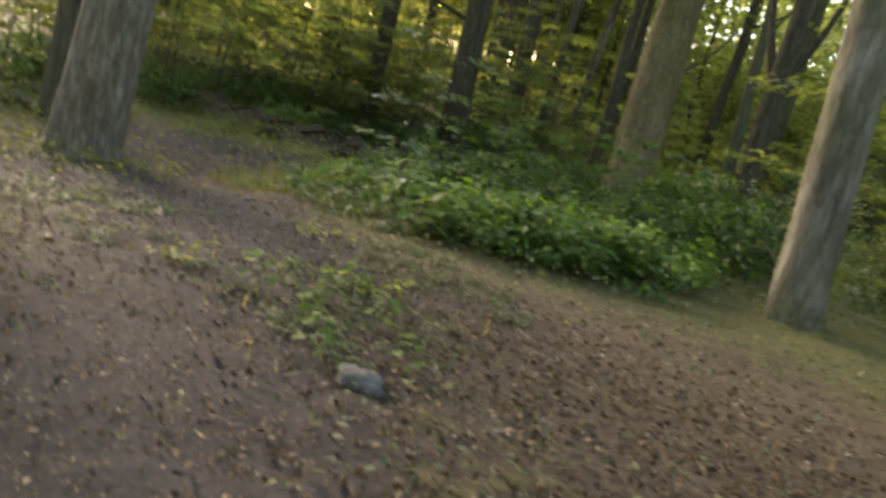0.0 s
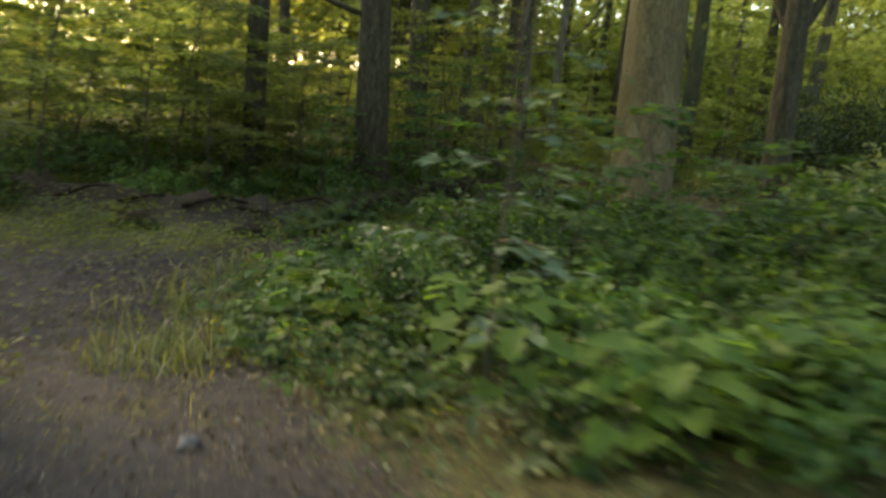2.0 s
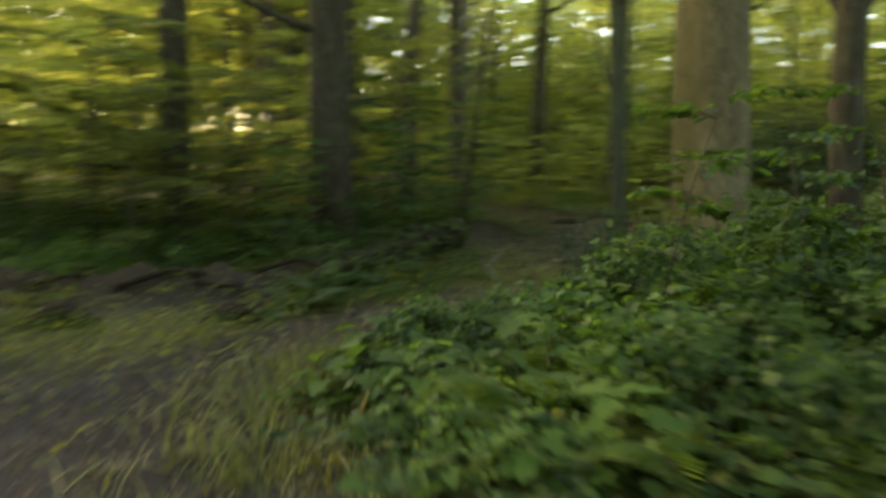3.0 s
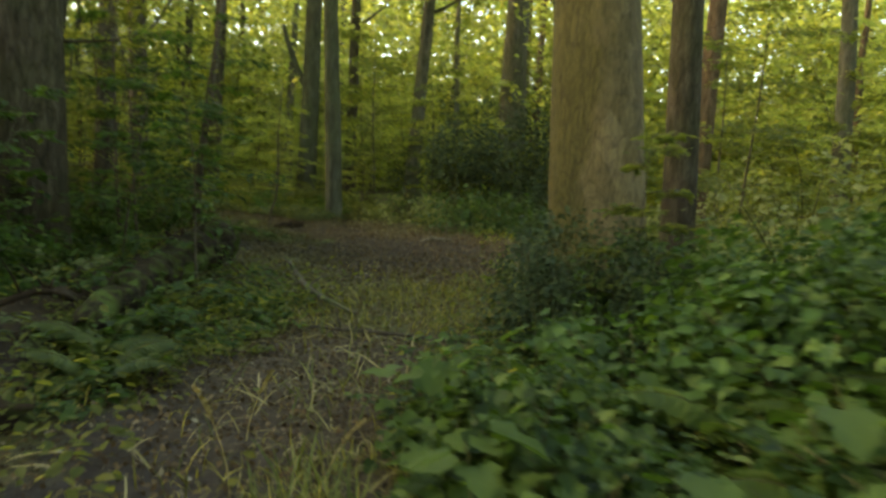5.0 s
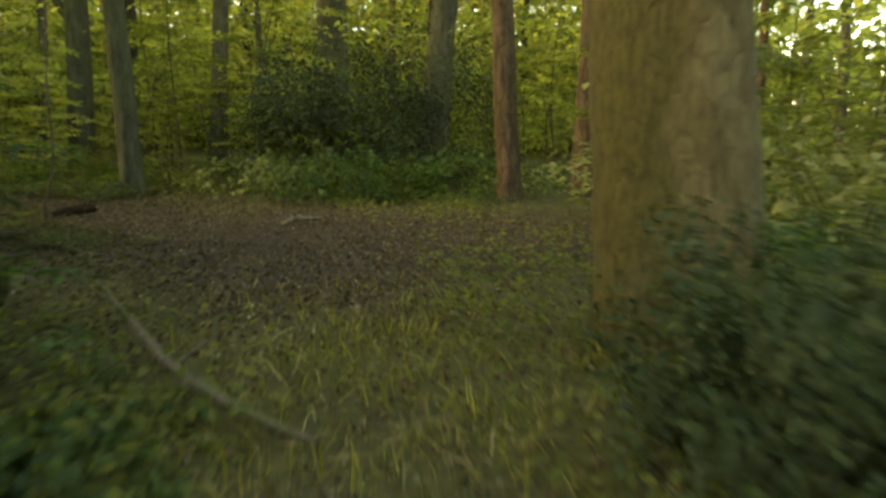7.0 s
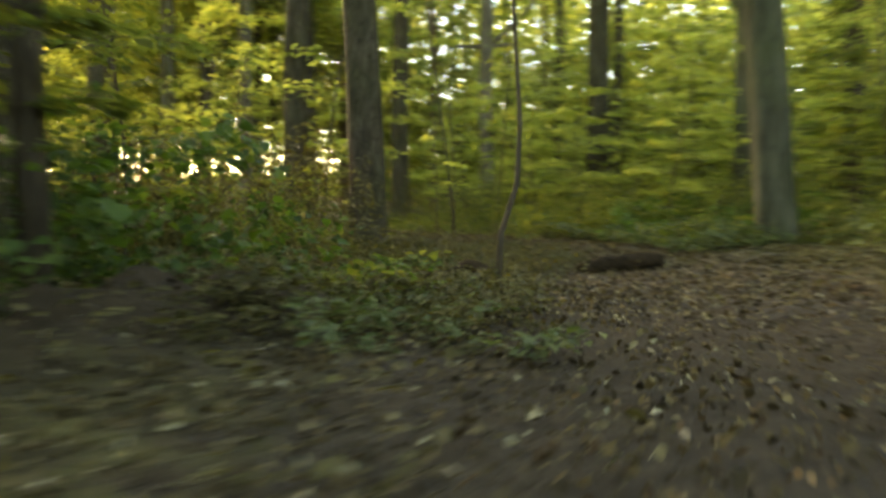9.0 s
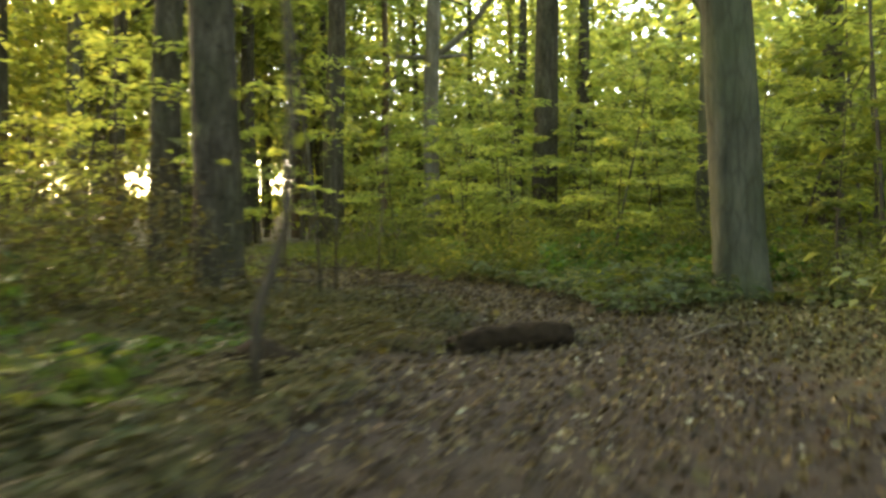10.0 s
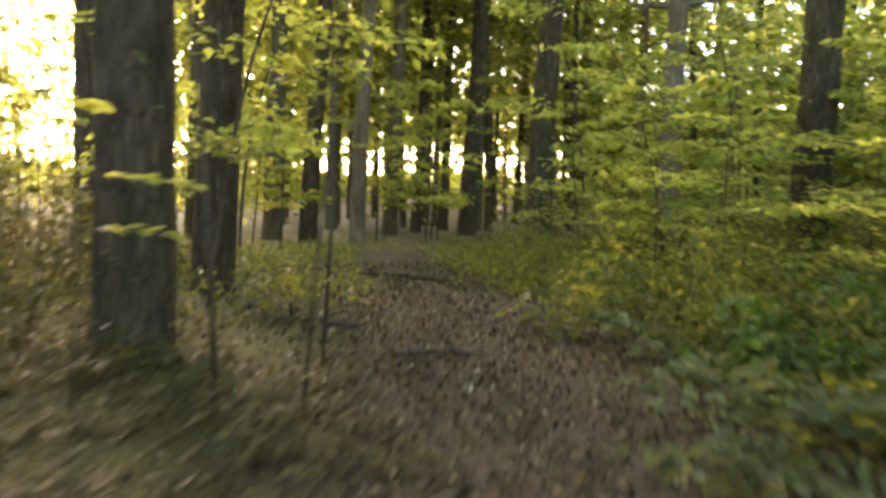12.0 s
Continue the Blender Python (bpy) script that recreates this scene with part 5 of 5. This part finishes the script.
x, y = scatter(110000, -15, 12, -8, 28, herbs_here)
n = len(x)
up = 0.03 + np.abs(sr.normal(0, 0.11, n)) * (1 + 1.6 * np.exp(-((x + 6.5) ** 2 / 12 + (y - 16) ** 2 / 6)))
size = sr.uniform(0.045, 0.11, n)
bend = (y > 9.5) & (x > -8) & (x < 1)
path_side = x > 3.5
for here, k, mat, label in ((~bend & ~path_side, 1.0, LEAF_GREEN, "low green undergrowth of seedlings and herbs"), (bend, 0.6, LEAF_OLIVE, "low dull olive undergrowth of small seedlings"), (path_side, 0.6, LEAF_DIM, "low grey-green seedlings beside the dirt path")):
    m = int(here.sum())
    stuff("undergrowth", leaves("undergrowth", np.stack([x, y, land(x, y) + up], -1)[here], size[here] * k, mat, OVAL, tilt=sr.normal(-0.05, 0.35, m), seed=4), label, "undergrowth")


def grass_here(x, y):
    a = 2.6 * np.exp(-((x - 0.3) ** 2 / 1.6 + (y - 7.8) ** 2 / 2.6)) + 0.18 * np.exp(-((x + 0.1) ** 2 / 3 + (y - 5) ** 2 / 6))
    b = 1.3 * np.exp(-(away(x, y, np.array([(3.3, -1.3), (1.2, 0.8), (0.1, 2.6)])) / 0.75) ** 2)
    c = 0.8 * np.exp(-((x - 8.3) ** 2 / 1.5 + (y + 3.0) ** 2 / 0.8))
    d = 0.7 * np.exp(-((x + 1.1) ** 2 / 1.2 + (y - 18.8) ** 2 / 0.8)) + 0.5 * np.exp(-((x - 1.5) ** 2 / 9 + (y - 17.6) ** 2 / 1.2))
    e = 0.35 * np.exp(-((x + 8.0) ** 2 / 5 + (y - 15.8) ** 2 / 1.5)) + 0.5 * np.exp(-((x + 5.3) ** 2 / 1.6 + (y - 17.2) ** 2 / 0.9)) + 0.35 * np.exp(-((x + 1.9) ** 2 / 1.2 + (y - 18.7) ** 2 / 0.5))
    tuft = np.clip(0.35 + 0.5 * np.sin(4.1 * x + 1.3 * np.sin(2.3 * y)) * np.sin(3.7 * y + 1 + np.sin(1.9 * x)) + 0.35 * np.sin(9.7 * x + 2 * y) * np.sin(11.3 * y - 3 * x), 0.02, 1)
    return np.clip((a + b + c + d + e) * tuft, 0, 1)


x, y = scatter(150000, -10, 10, -5, 20, grass_here)
n = len(x)
stuff("grass", leaves("grass", np.stack([x, y, land(x, y) - 0.01], -1), (0.04 + 0.15 * sr.uniform(0, 1, n) ** 1.8 + 0.1 * (sr.uniform(0, 1, n) < 0.05)) * np.where(x > 1.5, 0.65, np.where(y > 12, 0.55, 1.0)), GRASS, BLADE, tilt=sr.normal(0.7, 0.42, n), roll=sr.normal(0, 0.25, n), seed=6), "thin yellow-green grass blades in loose tufts", "grass")

def tall_here(x, y):
    a = np.exp(-(away(x, y, np.array([(2.5, -0.5), (1.25, 0.5), (0.3, 1.5), (0.05, 2.6)])) / 0.62) ** 2)
    b = 0.16 * np.exp(-(away(x, y, np.array([(0.0, 3.2), (-0.4, 4.6), (-0.3, 5.8)])) / 0.45) ** 2)
    tuft = np.clip(np.sin(6.3 * x + 2 * np.sin(3 * y)) * np.sin(5.9 * y + 2 * np.sin(4 * x)) + 0.35, 0, 1)
    return np.clip((a + b) * tuft, 0, 1)


x, y = scatter(8000, -1.5, 3.2, -1.2, 6.4, tall_here)
n = len(x)
stuff("tall_grass", leaves("tall_grass", np.stack([x, y, land(x, y) - 0.01], -1), sr.uniform(0.12, 0.36, n) * np.where(y > 3, 0.85, 1.0), GRASS_PALE, BLADE, tilt=sr.normal(0.85, 0.38, n), roll=sr.normal(0, 0.25, n), seed=16), "tall arching yellow-green grass tufts beside the dirt path", "grass")

x, y = scatter(2200, -2.5, 2.5, -0.5, 10, lambda x, y: 0.25 * np.exp(-((x + 0.2) ** 2 / 1.2 + (y - 5) ** 2 / 9)) + 0.2 * np.exp(-((x - 0.3) ** 2 / 1.5 + (y - 1.6) ** 2 / 2)))
n = len(x)
stuff("dry_grass", leaves("dry_grass", np.stack([x, y, land(x, y) + 0.01], -1), sr.uniform(0.1, 0.3, n), STRAW, BLADE, tilt=np.abs(sr.normal(0.25, 0.3, n)), roll=sr.normal(0, 0.3, n), seed=7), "dry straw-coloured grass stalks lying across the trail", "grass")


def stalk(x, y, h, lean, label):
    """A tall grass stalk with a narrow seed head."""
    t = thing("grass_stalk", pose(x, y, at(x, y)), label, "grass")
    s = np.linspace(0, 1, 7)
    st = np.stack([lean * h * s * s, 0.05 * h * s, h * s - 0.03], -1)
    part("stem", mesh_of("stem", *tube(st, np.linspace(0.004, 0.0015, 7), 5), STRAW), t)
    r = np.random.default_rng(int(h * 1000))
    u = r.uniform(0.68, 1.0, 60)
    p = np.stack([np.interp(u, s, st[:, i]) for i in range(3)], -1)
    part("seed_head", leaves("seed_head", p, np.full(60, 0.035 * h + 0.01), STRAW, DIAMOND, tilt=r.normal(1.0, 0.3, 60), seed=4), t)


stalk(-0.52, 2.75, 0.5, -0.35, "tall pale grass stalk with a drooping seed head")
stalk(-0.15, 2.9, 0.35, 0.5, "bent pale grass stalk beside the trail")
stalk(-0.62, 3.4, 0.4, 0.3, "bent pale grass stalk beside the trail")
stalk(0.35, 1.6, 0.45, -0.2, "upright pale grass stalk beside the trail")
stalk(1.3, 0.9, 0.42, 0.2, "upright pale grass stalk beside the trail")

# dense wood beyond the earth bank
k, each = 2300, 14
wx, wy, wh = (np.repeat(v, each) for v in (sr.uniform(-31, -17, k), sr.uniform(3.5, 16, k), sr.uniform(0.2, 15, k)))
n = len(wx)
wx, wy, wh = wx + sr.normal(0, 0.7, n), wy + sr.normal(0, 0.7, n), np.maximum(wh + sr.normal(0, 0.16, n), 0.1)
stuff("dense_wood", leaves("dense_wood", np.stack([wx, wy, land(wx, wy) + wh], -1), 0.32 * sr.uniform(0.6, 1.4, n), LEAF_TREE, DIAMOND, tilt=sr.normal(-0.2, 0.42, n), roll=sr.normal(0, 0.3, n), seed=9), "dense dark green foliage beyond the earth bank", "foliage")

# leaf canopy added out of view, well above head height, to shade the trail
k, each = 230, 16
wx, wy = sr.uniform(-2.5, 3.5, k), sr.uniform(2.5, 7.0, k)
wx, wy, wh = (np.repeat(v, each) for v in (wx, wy, sr.uniform(7.5, 11, k)))
n = len(wx)
stuff("leaf_canopy", leaves("leaf_canopy", np.stack([wx + sr.normal(0, 0.4, n), wy + sr.normal(0, 0.4, n), wh + sr.normal(0, 0.12, n)], -1), 0.22 * sr.uniform(0.6, 1.3, n), LEAF_GREEN, DIAMOND, tilt=sr.normal(-0.2, 0.3, n), roll=sr.normal(0, 0.3, n), seed=12), "unseen canopy of green leaves added to shade the trail", "foliage")

# crowns of the trees along the western edge
k, each = 560, 14
wx, wy, wh = (np.repeat(v, each) for v in (sr.uniform(-30, -21, k), sr.uniform(21, 31, k), sr.uniform(3.8, 9.5, k)))
n = len(wx)
wx, wy = wx + sr.normal(0, 0.7, n), wy + sr.normal(0, 0.7, n)
stuff("dense_wood", leaves("dense_wood", np.stack([wx, wy, land(wx, wy) + wh + sr.normal(0, 0.16, n)], -1), 0.34 * sr.uniform(0.6, 1.4, n), LEAF_GREEN, DIAMOND, tilt=sr.normal(-0.2, 0.42, n), roll=sr.normal(0, 0.3, n), seed=13), "olive green crowns along the edge of the wood", "foliage")

# far woods close the view all round
n = 420000
pick = sr.uniform(0, 1, n)
a = np.where(pick < 0.32, sr.uniform(0.8, 2.1, n), np.where(pick < 0.46, sr.uniform(2.1, 2.75, n), sr.uniform(0, 6.283, n)))
d = 27 + 50 * sr.uniform(0, 1, n) ** 0.9
h = np.where(sr.uniform(0, 1, n) < 0.5, np.abs(sr.normal(0, 1, n)) * 4.5, sr.uniform(0, 17, n)) + 0.2
each = 14
a, d, h = (np.repeat(v[::each], each)[:n] for v in (a, d, h))
n = len(a)
x, y = -4 + d * np.cos(a) + sr.normal(0, 0.75, n), 11 + d * np.sin(a) + sr.normal(0, 0.75, n)
h = np.maximum(h + sr.normal(0, 0.16, n), 0.1)
keep = (np.sin(0.33 * x + 1.0) * np.sin(0.29 * y) + 0.35 * np.sin(1.1 * x) * np.sin(1.3 * h + y) + sr.normal(0, 0.5, n) > -0.55) & (away(x, y, TRAIL) > 2.5)
keep &= (x > -30) | (y < -4) | (y > 25) | ((y > 4) & (y < 16)) | (h < 3.2) | (sr.uniform(0, 1, n) < np.where(y > 10, 0.72, 0.3))
keep &= ~((x < -24) & (y > -6.5) & (y < 3.0) & (h > 0.9) & (sr.uniform(0, 1, n) < 0.9))
out = np.degrees(np.arctan2(-(x + 2.1), y - 16.7))
keep &= ~((out > 47) & (out < 66) & (h < 5) & (sr.uniform(0, 1, n) < 0.78))
keep &= ~((out > 38) & (out < 88) & (x < -18) & (h < 4.2) & (sr.uniform(0, 1, n) < 0.62))
way = np.degrees(np.arctan2(-(x + 0.6), y - 12))
keep &= ~((way > 26) & (way < 33) & (h > 0.11 * d) & (sr.uniform(0, 1, n) < 0.3))
x, y, h, d = x[keep], y[keep], h[keep], d[keep]
west = (x < -14) & (y < 15)
kind = np.repeat(sr.uniform(0, 1, len(pick) // each + 1), each)[:len(keep)][keep]
sets = [(~west & (kind < 0.55), LEAF_TREE, "dense yellow-green foliage of the surrounding wood"), ((west & (kind < 0.8)) | (~west & (kind >= 0.55) & (kind < 0.8)), LEAF_GREEN, "dense dark green foliage of the surrounding wood"), (kind >= 0.8, LEAF_PALE, "pale grey-green foliage of the surrounding wood")]
for side, mat, label in sets:
    n = int(side.sum())
    stuff("far_woods", leaves("far_woods", np.stack([x, y, land(x, y) + h], -1)[side], d[side] * np.where(y[side] > 18, 0.0135, 0.0145) * sr.uniform(0.6, 1.4, n), mat, DIAMOND, tilt=sr.normal(-0.2, 0.42, n), roll=sr.normal(0, 0.3, n), seed=8), label, "foliage")

# a low hedge of growth on the skyline
k = 3600
a, d, h = (np.repeat(v, 12) for v in (sr.uniform(0, 6.283, k), sr.uniform(62, 96, k), sr.uniform(0, 1, k) ** 1.3 * 6.5))
n = len(a)
h = np.where((a > 3.12) & (a < 3.38), h * 0.12, np.where((a > 2.3) & (a <= 3.12), h * 0.25, h))
x, y = -4 + d * np.cos(a) + sr.normal(0, 1.2, n), 11 + d * np.sin(a) + sr.normal(0, 1.2, n)
stuff("far_woods", leaves("far_woods", np.stack([x, y, land(x, y) + np.maximum(h + sr.normal(0, 0.3, n), 0.1)], -1), sr.uniform(0.7, 1.7, n), LEAF_GREEN, DIAMOND, tilt=sr.normal(-0.2, 0.5, n), roll=sr.normal(0, 0.4, n), seed=18), "low green growth on the skyline of the wood", "foliage")
